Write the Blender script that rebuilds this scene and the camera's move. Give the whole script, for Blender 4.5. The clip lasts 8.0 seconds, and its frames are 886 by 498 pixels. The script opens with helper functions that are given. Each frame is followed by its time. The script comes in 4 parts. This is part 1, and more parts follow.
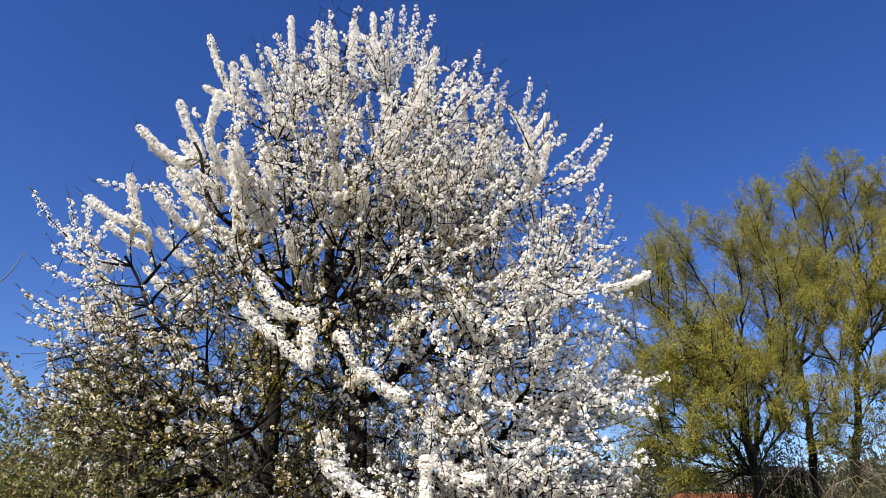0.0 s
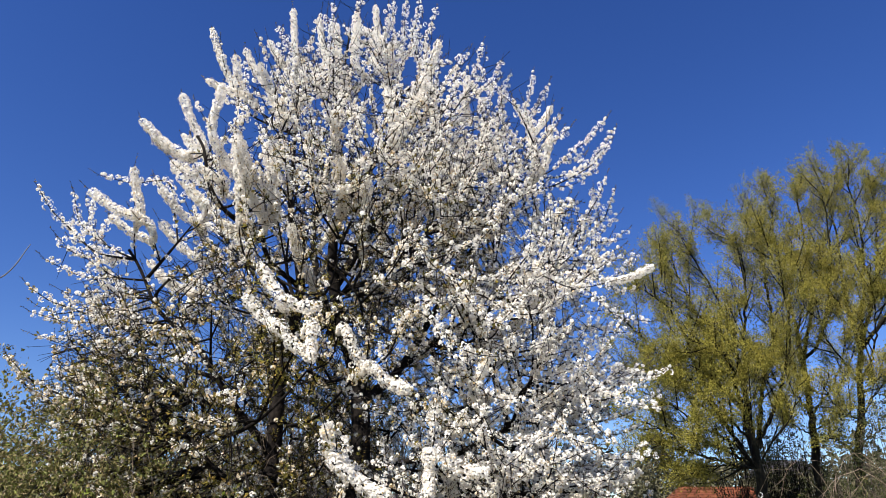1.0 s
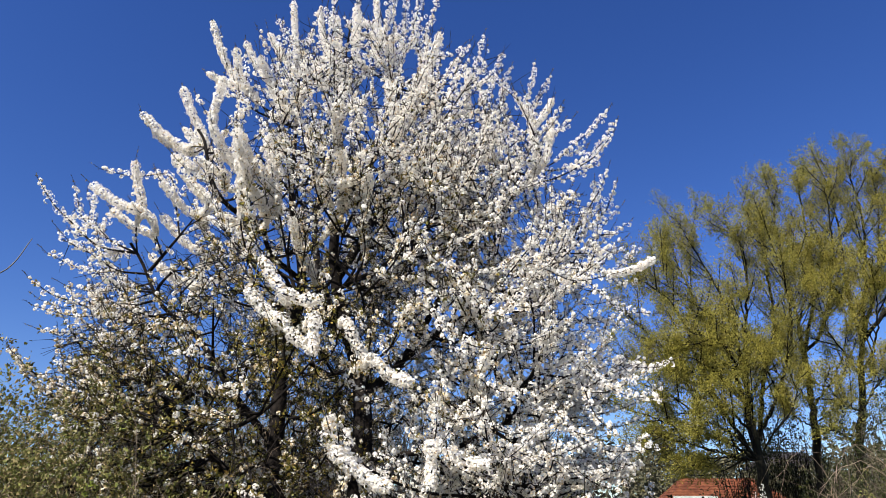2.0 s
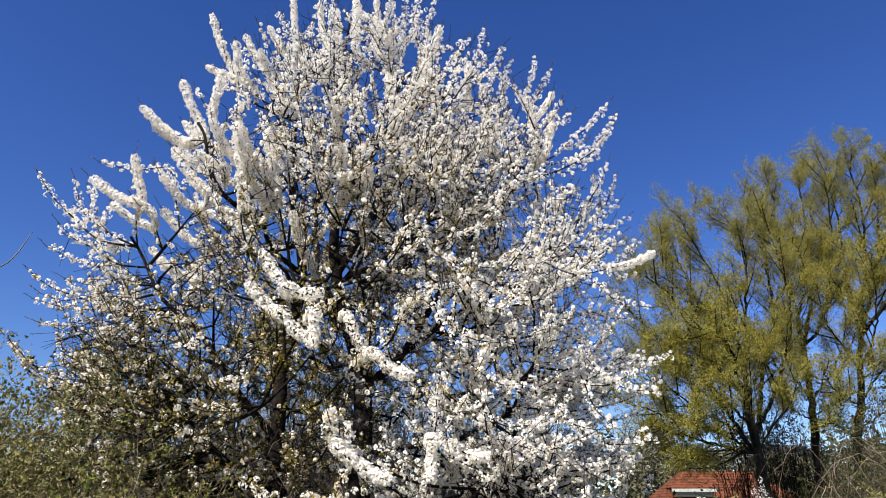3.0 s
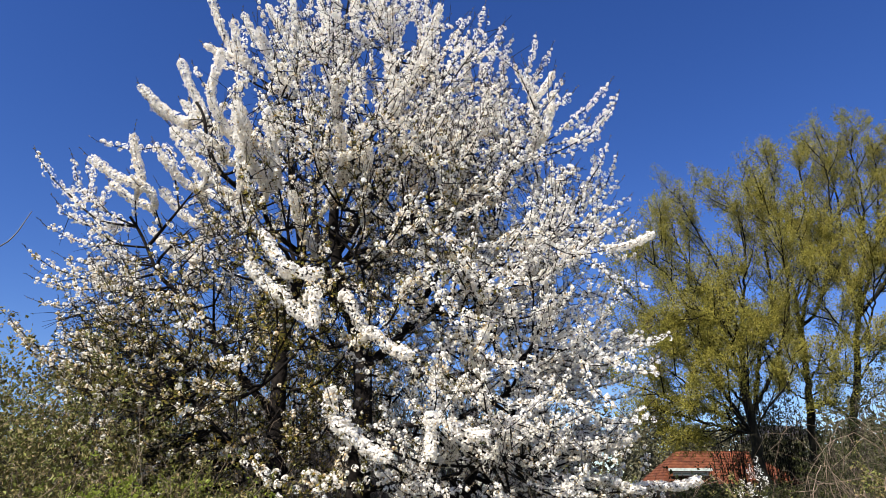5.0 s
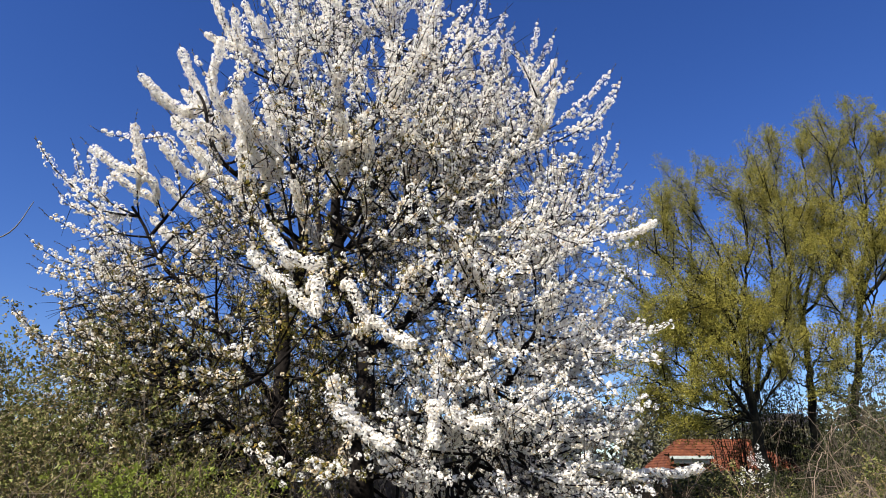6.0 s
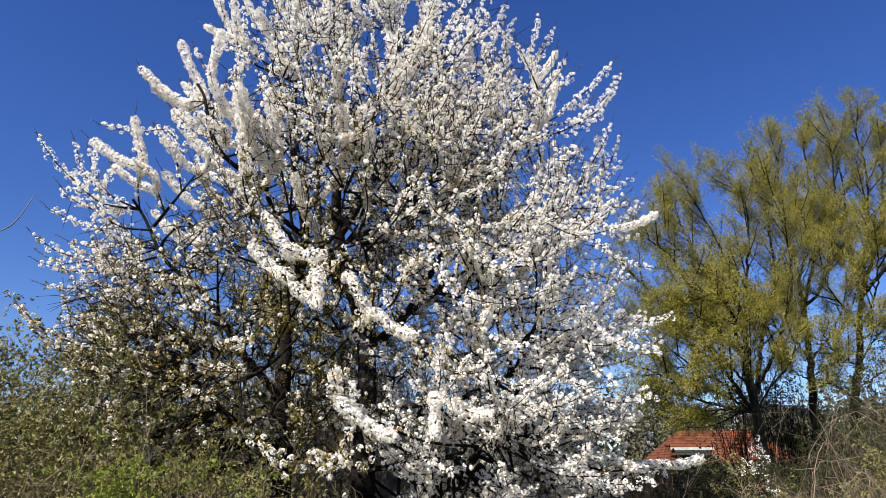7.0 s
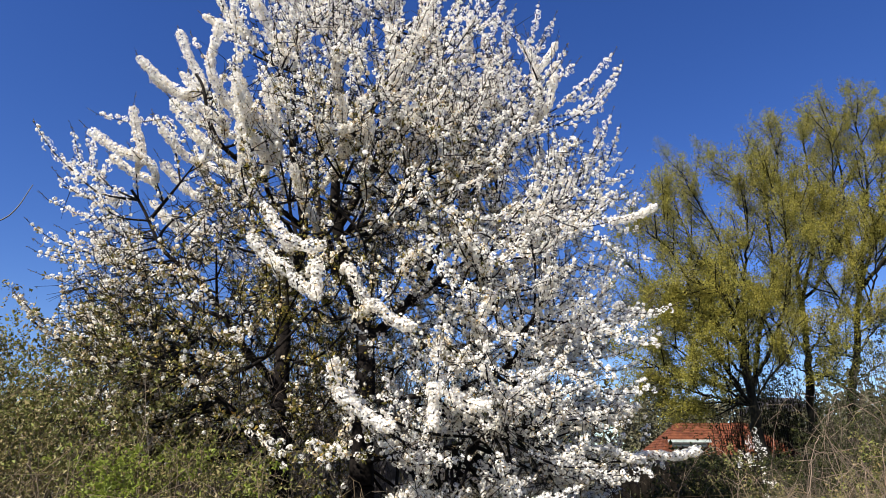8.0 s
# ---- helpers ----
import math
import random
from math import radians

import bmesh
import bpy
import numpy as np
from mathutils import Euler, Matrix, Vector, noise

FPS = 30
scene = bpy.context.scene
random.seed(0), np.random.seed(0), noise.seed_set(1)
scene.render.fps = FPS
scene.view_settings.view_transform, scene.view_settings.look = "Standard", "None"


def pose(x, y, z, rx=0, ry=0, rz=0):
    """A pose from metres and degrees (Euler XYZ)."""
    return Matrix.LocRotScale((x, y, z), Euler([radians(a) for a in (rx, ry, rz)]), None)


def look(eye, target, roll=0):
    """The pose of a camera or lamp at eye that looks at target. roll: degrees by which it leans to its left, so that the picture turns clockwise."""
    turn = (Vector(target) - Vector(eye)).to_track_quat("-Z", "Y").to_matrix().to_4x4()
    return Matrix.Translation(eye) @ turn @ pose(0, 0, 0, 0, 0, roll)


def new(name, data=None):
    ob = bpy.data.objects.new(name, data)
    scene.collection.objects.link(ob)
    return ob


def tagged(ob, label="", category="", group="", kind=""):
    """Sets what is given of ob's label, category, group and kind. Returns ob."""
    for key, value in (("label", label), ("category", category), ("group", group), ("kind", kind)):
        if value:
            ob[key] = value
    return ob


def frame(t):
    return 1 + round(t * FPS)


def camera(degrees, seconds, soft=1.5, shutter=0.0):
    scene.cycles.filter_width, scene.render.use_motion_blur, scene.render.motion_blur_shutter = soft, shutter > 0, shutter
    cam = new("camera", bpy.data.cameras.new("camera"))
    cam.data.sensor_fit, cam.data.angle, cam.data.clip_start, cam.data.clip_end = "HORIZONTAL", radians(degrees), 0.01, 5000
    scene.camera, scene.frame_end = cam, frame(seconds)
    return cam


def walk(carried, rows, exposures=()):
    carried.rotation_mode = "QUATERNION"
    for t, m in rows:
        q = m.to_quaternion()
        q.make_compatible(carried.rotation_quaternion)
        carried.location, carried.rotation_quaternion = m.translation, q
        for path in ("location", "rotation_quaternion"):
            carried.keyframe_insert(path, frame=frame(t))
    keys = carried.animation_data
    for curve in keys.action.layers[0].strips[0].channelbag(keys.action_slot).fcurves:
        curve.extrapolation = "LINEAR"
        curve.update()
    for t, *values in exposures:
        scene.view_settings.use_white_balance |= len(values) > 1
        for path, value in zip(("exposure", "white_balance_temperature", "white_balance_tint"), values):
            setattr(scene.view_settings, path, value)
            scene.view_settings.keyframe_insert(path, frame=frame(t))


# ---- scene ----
# ---- camera ----
cam = camera(68.08, 8.0, soft=0.8)
walk(cam, [
    (0, pose(0.000, 0.000, 1.600, 113.60, 0.00, 0.00)),
    (0.5, pose(-0.000, 0.001, 1.598, 113.38, -0.05, 0.16)),
    (1, pose(-0.001, 0.000, 1.594, 113.08, -0.08, 0.24)),
    (1.5, pose(-0.000, 0.000, 1.594, 112.76, -0.02, 0.40)),
    (3, pose(-0.004, -0.005, 1.591, 111.92, -0.01, 0.37)),
    (3.5, pose(-0.005, -0.006, 1.589, 111.61, -0.03, 0.22)),
    (4, pose(-0.006, -0.006, 1.587, 111.21, -0.07, 0.13)),
    (5.5, pose(-0.009, -0.004, 1.582, 109.82, -0.05, 0.37)),
    (6, pose(-0.011, -0.003, 1.580, 109.37, 0.03, 0.45)),
    (6.5, pose(-0.011, -0.001, 1.579, 109.00, 0.06, 0.52)),
    (7, pose(-0.010, -0.002, 1.579, 108.72, 0.11, 0.58)),
    (7.5, pose(-0.008, -0.002, 1.577, 108.41, 0.05, 0.56)),
    (8, pose(-0.010, 0.000, 1.573, 108.05, -0.04, 0.43)),
])

# ---- light ----
SUN_AZ, SUN_EL = -142.0, 45.0  # degrees clockwise from the view's heading, and above the horizon
sun_to = Vector((math.sin(radians(SUN_AZ)) * math.cos(radians(SUN_EL)), math.cos(radians(SUN_AZ)) * math.cos(radians(SUN_EL)), math.sin(radians(SUN_EL))))
world = bpy.data.worlds.new("sky")
scene.world = world
world.use_nodes = True
sky = world.node_tree.nodes.new("ShaderNodeTexSky")
sky.sky_type = "NISHITA"
sky.sun_disc = False
sky.sun_elevation, sky.sun_rotation = radians(SUN_EL), radians(SUN_AZ)
sky.altitude, sky.air_density, sky.dust_density, sky.ozone_density = 200, 1.0, 0.0, 5.0
back = world.node_tree.nodes["Background"]
back.inputs["Strength"].default_value = 0.062
tone = world.node_tree.nodes.new("ShaderNodeHueSaturation")
tone.inputs["Hue"].default_value, tone.inputs["Saturation"].default_value = 0.519, 1.22
world.node_tree.links.new(sky.outputs[0], tone.inputs["Color"])
world.node_tree.links.new(tone.outputs[0], back.inputs["Color"])
sun = new("sun", bpy.data.lights.new("sun", "SUN"))
sun.data.energy, sun.data.angle, sun.data.color = 5.0, radians(0.55), (1.0, 0.955, 0.88)
sun.matrix_world = look(sun_to * 50, (0, 0, 0))
scene.view_settings.exposure = 1.17


# ---- materials ----
def material(name, stops, scale=8.0, rough=0.7, bump=0.0, island=0.0, thin=0.0, gloss=0.5, detail=6.0, metal=0.0, stretch=(1, 1, 1)):
    """A surface whose colour runs through the stops by a noise and, in part, by the piece; thin: share of light let through."""
    mat = bpy.data.materials.new(name)
    mat.use_nodes = True
    nt = mat.node_tree
    bsdf = nt.nodes["Principled BSDF"]
    coord = nt.nodes.new("ShaderNodeTexCoord")
    mapping = nt.nodes.new("ShaderNodeMapping")
    mapping.inputs["Scale"].default_value = stretch
    tex = nt.nodes.new("ShaderNodeTexNoise")
    tex.inputs["Scale"].default_value, tex.inputs["Detail"].default_value = scale, detail
    ramp = nt.nodes.new("ShaderNodeValToRGB")
    for i, colour in enumerate(stops):
        place = 0.25 + 0.5 * i / max(1, len(stops) - 1) if not island else i / max(1, len(stops) - 1)
        el = ramp.color_ramp.elements[i] if i < 2 else ramp.color_ramp.elements.new(place)
        el.position, el.color = place, (*colour, 1)
    nt.links.new(coord.outputs["Object"], mapping.inputs["Vector"])
    nt.links.new(mapping.outputs[0], tex.inputs["Vector"])
    value = tex.outputs["Fac"]
    if island:
        geo = nt.nodes.new("ShaderNodeNewGeometry")
        mix = nt.nodes.new("ShaderNodeMix")
        mix.inputs[0].default_value = island
        nt.links.new(tex.outputs["Fac"], mix.inputs[2])
        nt.links.new(geo.outputs["Random Per Island"], mix.inputs[3])
        value = mix.outputs[0]
    nt.links.new(value, ramp.inputs["Fac"])
    nt.links.new(ramp.outputs["Color"], bsdf.inputs["Base Color"])
    bsdf.inputs["Specular IOR Level"].default_value = 0.15 if thin else gloss
    bsdf.inputs["Roughness"].default_value, bsdf.inputs["Metallic"].default_value = rough, metal
    if bump:
        node = nt.nodes.new("ShaderNodeBump")
        node.inputs["Strength"].default_value, node.inputs["Distance"].default_value = bump, 0.02
        nt.links.new(tex.outputs["Fac"], node.inputs["Height"])
        nt.links.new(node.outputs[0], bsdf.inputs["Normal"])
    if thin:
        glow = nt.nodes.new("ShaderNodeBsdfTranslucent")
        both = nt.nodes.new("ShaderNodeMixShader")
        both.inputs[0].default_value = thin
        nt.links.new(ramp.outputs["Color"], glow.inputs["Color"])
        nt.links.new(bsdf.outputs[0], both.inputs[1])
        nt.links.new(glow.outputs[0], both.inputs[2])
        nt.links.new(both.outputs[0], nt.nodes["Material Output"].inputs["Surface"])
    return mat


PETAL = material("petal", [(0.72, 0.63, 0.48), (0.87, 0.83, 0.76), (0.91, 0.88, 0.83), (0.92, 0.895, 0.855)], 3.0, 0.6, island=0.6, thin=0.5)
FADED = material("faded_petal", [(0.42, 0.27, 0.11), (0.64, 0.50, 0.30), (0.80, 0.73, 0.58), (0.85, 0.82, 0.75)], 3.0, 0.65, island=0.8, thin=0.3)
YOUNG = material("young_leaf", [(0.07, 0.055, 0.02), (0.15, 0.14, 0.03), (0.27, 0.22, 0.045), (0.36, 0.21, 0.06)], 2.0, 0.5, island=0.8, thin=0.3)
BUD = material("bud", [(0.06, 0.045, 0.03), (0.14, 0.11, 0.06)], 30.0, 0.6, island=0.6)
# plum bark is dark; the shade of crown and hedge is added to its colour
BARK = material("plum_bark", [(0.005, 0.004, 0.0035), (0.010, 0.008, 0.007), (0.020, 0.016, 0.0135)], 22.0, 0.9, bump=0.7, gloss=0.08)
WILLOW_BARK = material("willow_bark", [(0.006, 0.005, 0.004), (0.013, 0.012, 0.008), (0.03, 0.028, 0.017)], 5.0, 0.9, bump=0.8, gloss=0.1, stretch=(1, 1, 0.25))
WILLOW_LEAF = material("willow_leaf", [(0.025, 0.024, 0.008), (0.14, 0.13, 0.024), (0.34, 0.30, 0.052), (0.48, 0.425, 0.085)], 0.5, 0.55, island=0.6, thin=0.35)
HEDGE_LEAF = material("hedge_leaf", [(0.012, 0.011, 0.004), (0.065, 0.058, 0.017), (0.15, 0.165, 0.04), (0.22, 0.16, 0.08), (0.18, 0.225, 0.05)], 2.5, 0.5, island=0.65, thin=0.12)
FRESH_LEAF = material("fresh_leaf", [(0.10, 0.125, 0.02), (0.19, 0.225, 0.035), (0.29, 0.33, 0.06)], 6.0, 0.45, island=0.6, thin=0.35)
# dark green leaf, lowered further so its colour carries the shrubs' deep shade
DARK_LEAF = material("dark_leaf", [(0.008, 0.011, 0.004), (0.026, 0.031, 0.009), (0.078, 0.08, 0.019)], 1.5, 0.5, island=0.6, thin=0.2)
CANE = material("cane", [(0.045, 0.03, 0.02), (0.11, 0.078, 0.05), (0.21, 0.16, 0.105)], 6.0, 0.75, bump=0.3, island=0.6)
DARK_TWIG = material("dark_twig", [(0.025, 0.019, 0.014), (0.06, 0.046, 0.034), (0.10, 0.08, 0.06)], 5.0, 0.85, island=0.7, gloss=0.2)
PALE_CANE = material("pale_cane", [(0.07, 0.05, 0.035), (0.17, 0.12, 0.085), (0.30, 0.22, 0.16)], 9.0, 0.7, bump=0.2)
STRAW = material("straw", [(0.06, 0.045, 0.025), (0.13, 0.097, 0.058), (0.25, 0.195, 0.12)], 4.0, 0.75, island=0.7, thin=0.1)
GREY_TWIG = material("grey_twig", [(0.07, 0.06, 0.055), (0.14, 0.12, 0.11), (0.22, 0.19, 0.17)], 5.0, 0.85, island=0.7)
GROUND = material("meadow", [(0.03, 0.035, 0.012), (0.07, 0.065, 0.025), (0.13, 0.10, 0.05)], 1.3, 0.95, bump=0.8, detail=10)
# red tile, its colour lowered to stand for the trees' shade on the roof
ROOF = material("red_tile", [(0.04, 0.013, 0.007), (0.10, 0.032, 0.015), (0.16, 0.057, 0.025)], 2.2, 0.9, bump=0.3, detail=9, gloss=0.15)
SLATE = material("dark_roof", [(0.018, 0.016, 0.015), (0.035, 0.03, 0.027)], 2.0, 0.7, bump=0.3)
# brick coloured dark for the shadow under the eave
BRICKWORK = material("shaded_brick", [(0.05, 0.03, 0.022), (0.10, 0.06, 0.045), (0.14, 0.09, 0.065)], 3.0, 0.9, bump=0.4)
RENDERED = material("grey_plaster", [(0.03, 0.025, 0.021), (0.05, 0.043, 0.037)], 1.5, 0.9, bump=0.2)
PAINT = material("white_paint", [(0.40, 0.41, 0.40), (0.56, 0.57, 0.56)], 4.0, 0.5)
FASCIA = material("weathered_board", [(0.22, 0.25, 0.22), (0.42, 0.45, 0.41)], 5.0, 0.7)
PANE = material("dark_glass", [(0.02, 0.03, 0.035), (0.04, 0.05, 0.06)], 0.6, 0.06)
# fence wood: the shade it stands in is put into the near-black colour
SHADED_WOOD = material("shaded_fence", [(0.005, 0.004, 0.003), (0.010, 0.008, 0.006), (0.02, 0.016, 0.012)], 4.0, 0.9, bump=0.4, gloss=0.03, stretch=(6, 6, 1))
FAR_LEAF = material("far_leaf", [(0.03, 0.032, 0.016), (0.07, 0.065, 0.03), (0.12, 0.10, 0.05)], 0.15, 0.8, island=0.6)

rng = np.random.default_rng(7)


# ---- mesh helpers ----
def mesh_of(name, verts, faces, mat, smooth=False):
    """A mesh from arrays: verts n x 3, faces n x 3 or n x 4."""
    verts, faces = np.asarray(verts, np.float32), np.asarray(faces, np.int32)
    me = bpy.data.meshes.new(name)
    n, k = faces.shape
    me.vertices.add(len(verts))
    me.vertices.foreach_set("co", verts.ravel())
    me.loops.add(n * k)
    me.loops.foreach_set("vertex_index", faces.ravel())
    me.polygons.add(n)
    me.polygons.foreach_set("loop_start", np.arange(0, n * k, k, dtype=np.int32))
    me.polygons.foreach_set("use_smooth", np.full(n, smooth))
    me.update(calc_edges=True)
    me.materials.append(mat)
    return me


def child(name, me, parent, label="", kind=""):
    ob = new(name, me)
    ob.parent = parent
    return tagged(ob, label, kind=kind)


def part(name, bm, mat, parent, label=""):
    me = bpy.data.meshes.new(name)
    bm.to_mesh(me)
    bm.free()
    me.materials.append(mat)
    return child(name, me, parent, label)


class Soup:
    """Gathers tubes of one mesh."""

    def __init__(self):
        self.v, self.f, self.n = [], [], 0

    def tube(self, pts, radii, sides=6):
        pts = np.asarray(pts, float)
        m = len(pts)
        tang = np.gradient(pts, axis=0)
        tang /= np.linalg.norm(tang, axis=1)[:, None] + 1e-9
        ref = np.array([0.31, 0.86, 0.13]) if abs(tang[0][1]) < 0.9 else np.array([1.0, 0.1, 0.0])
        a = np.cross(tang, ref)
        a /= np.linalg.norm(a, axis=1)[:, None] + 1e-9
        b = np.cross(tang, a)
        ang = np.arange(sides) / sides * 2 * np.pi
        ring = a[:, None] * np.cos(ang)[None, :, None] + b[:, None] * np.sin(ang)[None, :, None]
        v = pts[:, None] + ring * np.asarray(radii, float)[:, None, None]
        i = np.arange(m - 1)[:, None] * sides + np.arange(sides)[None]
        j = np.arange(m - 1)[:, None] * sides + (np.arange(sides)[None] + 1) % sides
        self.v.append(v.reshape(-1, 3))
        self.f.append(np.stack([i, j, j + sides, i + sides], -1).reshape(-1, 4) + self.n)
        self.n += m * sides

    def mesh(self, name, mat):
        return mesh_of(name, np.concatenate(self.v), np.concatenate(self.f), mat, True)


def spline(points, steps=8):
    """A smooth curve through the points."""
    p = np.asarray(points, float)
    q = np.concatenate([[2 * p[0] - p[1]], p, [2 * p[-1] - p[-2]]])
    u = np.linspace(0, 1, steps, endpoint=False)[:, None]
    out = []
    for k in range(len(p) - 1):
        a, b, c, d = q[k:k + 4]
        out.append(0.5 * (2 * b + (c - a) * u + (2 * a - 5 * b + 4 * c - d) * u ** 2 + (3 * b - a - 3 * c + d) * u ** 3))
    return np.concatenate(out + [p[-1:]])


def along(curve, gap):
    """Places at even gaps on a curve, and the directions there."""
    d = np.linalg.norm(np.diff(curve, axis=0), axis=1)
    s = np.concatenate([[0], np.cumsum(d)])
    at = np.arange(gap * 0.5, s[-1], gap)
    if not len(at):
        at = np.array([s[-1] * 0.5])
    p = np.stack([np.interp(at, s, curve[:, k]) for k in range(3)], 1)
    t = np.stack([np.interp(np.minimum(at + gap * 0.5, s[-1]), s, curve[:, k]) - np.interp(np.maximum(at - gap * 0.5, 0), s, curve[:, k]) for k in range(3)], 1)
    return p, t / (np.linalg.norm(t, axis=1)[:, None] + 1e-9), at / s[-1]


def unit(v):
    return v / (np.linalg.norm(v, axis=-1, keepdims=True) + 1e-9)


def basis(n):
    """Two directions across each n, turned at random."""
    r = unit(rng.normal(size=n.shape))
    a = unit(np.cross(n, r))
    return a, np.cross(n, a)


def petals(places, normals, size):
    """Small petals folded on their midline, crowded into blossom: one island each."""
    n = len(places)
    a, b = basis(normals)
    tv = np.array([(-1.0, 0.0, 0.0), (0.1, -0.85, 0.2), (1.05, 0.0, 0.0), (-0.1, 0.9, 0.2)])
    v = places[:, None] + (a[:, None] * tv[None, :, :1] + b[:, None] * tv[None, :, 1:2] + normals[:, None] * tv[None, :, 2:]) * np.asarray(size).reshape(-1, 1, 1)
    f = np.array([[0, 1, 2], [0, 2, 3]])[None] + (np.arange(n) * 4)[:, None, None]
    return v.reshape(-1, 3), f.reshape(-1, 3)


def leaves(places, ways, length, width, fold=0.25):
    """Pointed leaves, folded on the midrib: one island each."""
    n = len(places)
    ways = unit(ways)
    a, b = basis(ways)
    length, width = np.broadcast_to(length, n)[:, None], np.broadcast_to(width, n)[:, None]
    mid = places + ways * length * 0.45
    v = np.stack([places, mid + a * width * 0.5 + b * width * fold, places + ways * length - b * length * 0.12, mid - a * width * 0.5 + b * width * fold], 1)
    f = np.array([[0, 1, 2], [0, 2, 3]])[None] + (np.arange(n) * 4)[:, None, None]
    return v.reshape(-1, 3), f.reshape(-1, 3)


def join(chunks):
    v, f, n = [], [], 0
    for a, b in chunks:
        v.append(a)
        f.append(b + n)
        n += len(a)
    return np.concatenate(v), np.concatenate(f)


# ---- ground ----
def ground():
    bm = bmesh.new()
    bmesh.ops.create_grid(bm, x_segments=80, y_segments=80, size=1.0)
    for v in bm.verts:
        r = max(abs(v.co.x), abs(v.co.y))
        k = 6 + 2400 * r ** 4
        v.co.x, v.co.y = v.co.x * k, v.co.y * k
        far = math.hypot(v.co.x, v.co.y)
        v.co.z = 0.12 * noise.noise(v.co * 0.35) * min(1, far / 4) if far < 200 else 0.0
    me = bpy.data.meshes.new("ground")
    bm.to_mesh(me)
    bm.free()
    me.materials.append(GROUND)
    tagged(new("ground", me), "rough meadow ground with grass and bare soil", "ground", kind="structure")


ground()

# ---- flowering plum ----
plum = tagged(new("plum_tree"), "many-stemmed plum tree in dense white blossom behind a bramble hedge", "tree")
plum.location = (-0.95, 5.3, 0.0)
HEART = np.array([-0.9, 5.3, 3.3])
stems = []


def stem(name, *points):
    stems.append((name, spline(points, 7)))


stem("centre", (-0.67, 5.30, 1.41), (-0.71, 5.30, 2.53), (-0.93, 5.20, 3.48), (-0.89, 5.10, 4.11), (-0.52, 5.00, 4.83), (-0.39, 5.00, 5.30))
stem("west stem", (-1.29, 5.30, 1.36), (-1.37, 5.30, 2.72), (-1.24, 5.30, 3.46), (-1.42, 5.40, 4.38), (-1.49, 5.40, 5.34), (-1.53, 5.40, 6.14))
stem("west fork", (-1.24, 5.30, 3.46), (-1.51, 4.90, 3.77), (-1.43, 4.70, 4.32), (-1.42, 4.70, 4.75))
stem("back east", (-0.71, 5.30, 2.53), (-0.37, 5.60, 2.88), (0.03, 5.80, 3.75), (0.44, 6.00, 4.81), (0.58, 6.00, 5.82))
stem("east bare", (-0.69, 5.30, 1.99), (0.02, 5.00, 2.09), (0.39, 4.80, 2.23), (0.62, 4.70, 2.55))
stem("upper", (-0.93, 5.20, 3.48), (-0.50, 5.50, 4.48), (-0.28, 5.60, 4.87), (0.04, 5.80, 5.82))
stem("back", (-0.94, 5.40, 3.04), (-1.37, 6.20, 4.46), (-1.26, 6.50, 6.03), (-1.19, 6.50, 7.31))
stem("low west", (-1.32, 5.30, 2.08), (-1.83, 5.00, 2.75), (-2.15, 4.80, 3.10), (-2.49, 4.70, 3.58))
stem("low east", (-0.68, 5.30, 1.57), (0.02, 4.70, 1.68), (0.59, 4.60, 1.83))
stem("front west", (-1.29, 5.30, 1.65), (-1.59, 4.50, 2.04), (-1.83, 4.30, 2.20))
stem("high west", (-1.51, 4.90, 3.77), (-1.65, 4.50, 3.77), (-1.82, 4.40, 4.10), (-1.97, 4.40, 4.44))
stem("front", (-0.93, 5.25, 3.24), (-1.02, 4.40, 3.06), (-1.14, 3.90, 3.08))
stem("crest", (-0.89, 5.10, 4.11), (-0.96, 5.00, 4.72), (-0.92, 5.00, 5.42), (-0.89, 5.00, 5.92))
stem("east", (-0.37, 5.60, 2.88), (0.27, 5.30, 3.25), (0.74, 5.20, 3.47), (1.08, 5.20, 3.62))
stem("east high", (0.03, 5.80, 3.75), (0.54, 5.40, 4.26), (0.91, 5.30, 4.66))

STEM_SIZE = {"centre": 0.088, "west stem": 0.070, "back": 0.042, "back east": 0.044, "upper": 0.038, "low west": 0.030, "low east": 0.021, "east bare": 0.023}
base = np.array([-0.95, 5.3, 0.0])
local = lambda p: np.asarray(p) - base
trunk = Soup()
for name, curve in stems[:2]:
    foot = np.array([-0.95 + (0.09 if name == "centre" else -0.12), 5.3, -0.05])
    low = spline([foot, (foot + curve[0]) * 0.5 + (0.02, 0.04, 0.05), curve[0]], 5)
    trunk.tube(local(low), np.linspace(0.15, STEM_SIZE[name] * 1.15, len(low)), 12)
child("trunk", trunk.mesh("trunk", BARK), plum, "forked trunk of dark bark, blackened for the crown's shade")
twig_starts = []
for name, curve in stems:
    limb_wood = Soup()
    r = STEM_SIZE.get(name, 0.023)
    bend = np.linspace(0, rng.uniform(9, 14), len(curve))[:, None]
    wob = curve + np.sin(bend + rng.uniform(0, 6, 3)) * 0.02 * np.minimum(1, bend)
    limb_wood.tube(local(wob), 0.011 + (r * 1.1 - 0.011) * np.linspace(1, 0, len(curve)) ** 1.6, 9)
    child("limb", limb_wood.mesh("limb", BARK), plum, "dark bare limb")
    s = np.linspace(0, 1, len(curve))
    for p, k in zip(wob, s):
        if k > 0.12 or len(curve) < 20:
            twig_starts.append(p)
twig_starts = np.array(twig_starts)


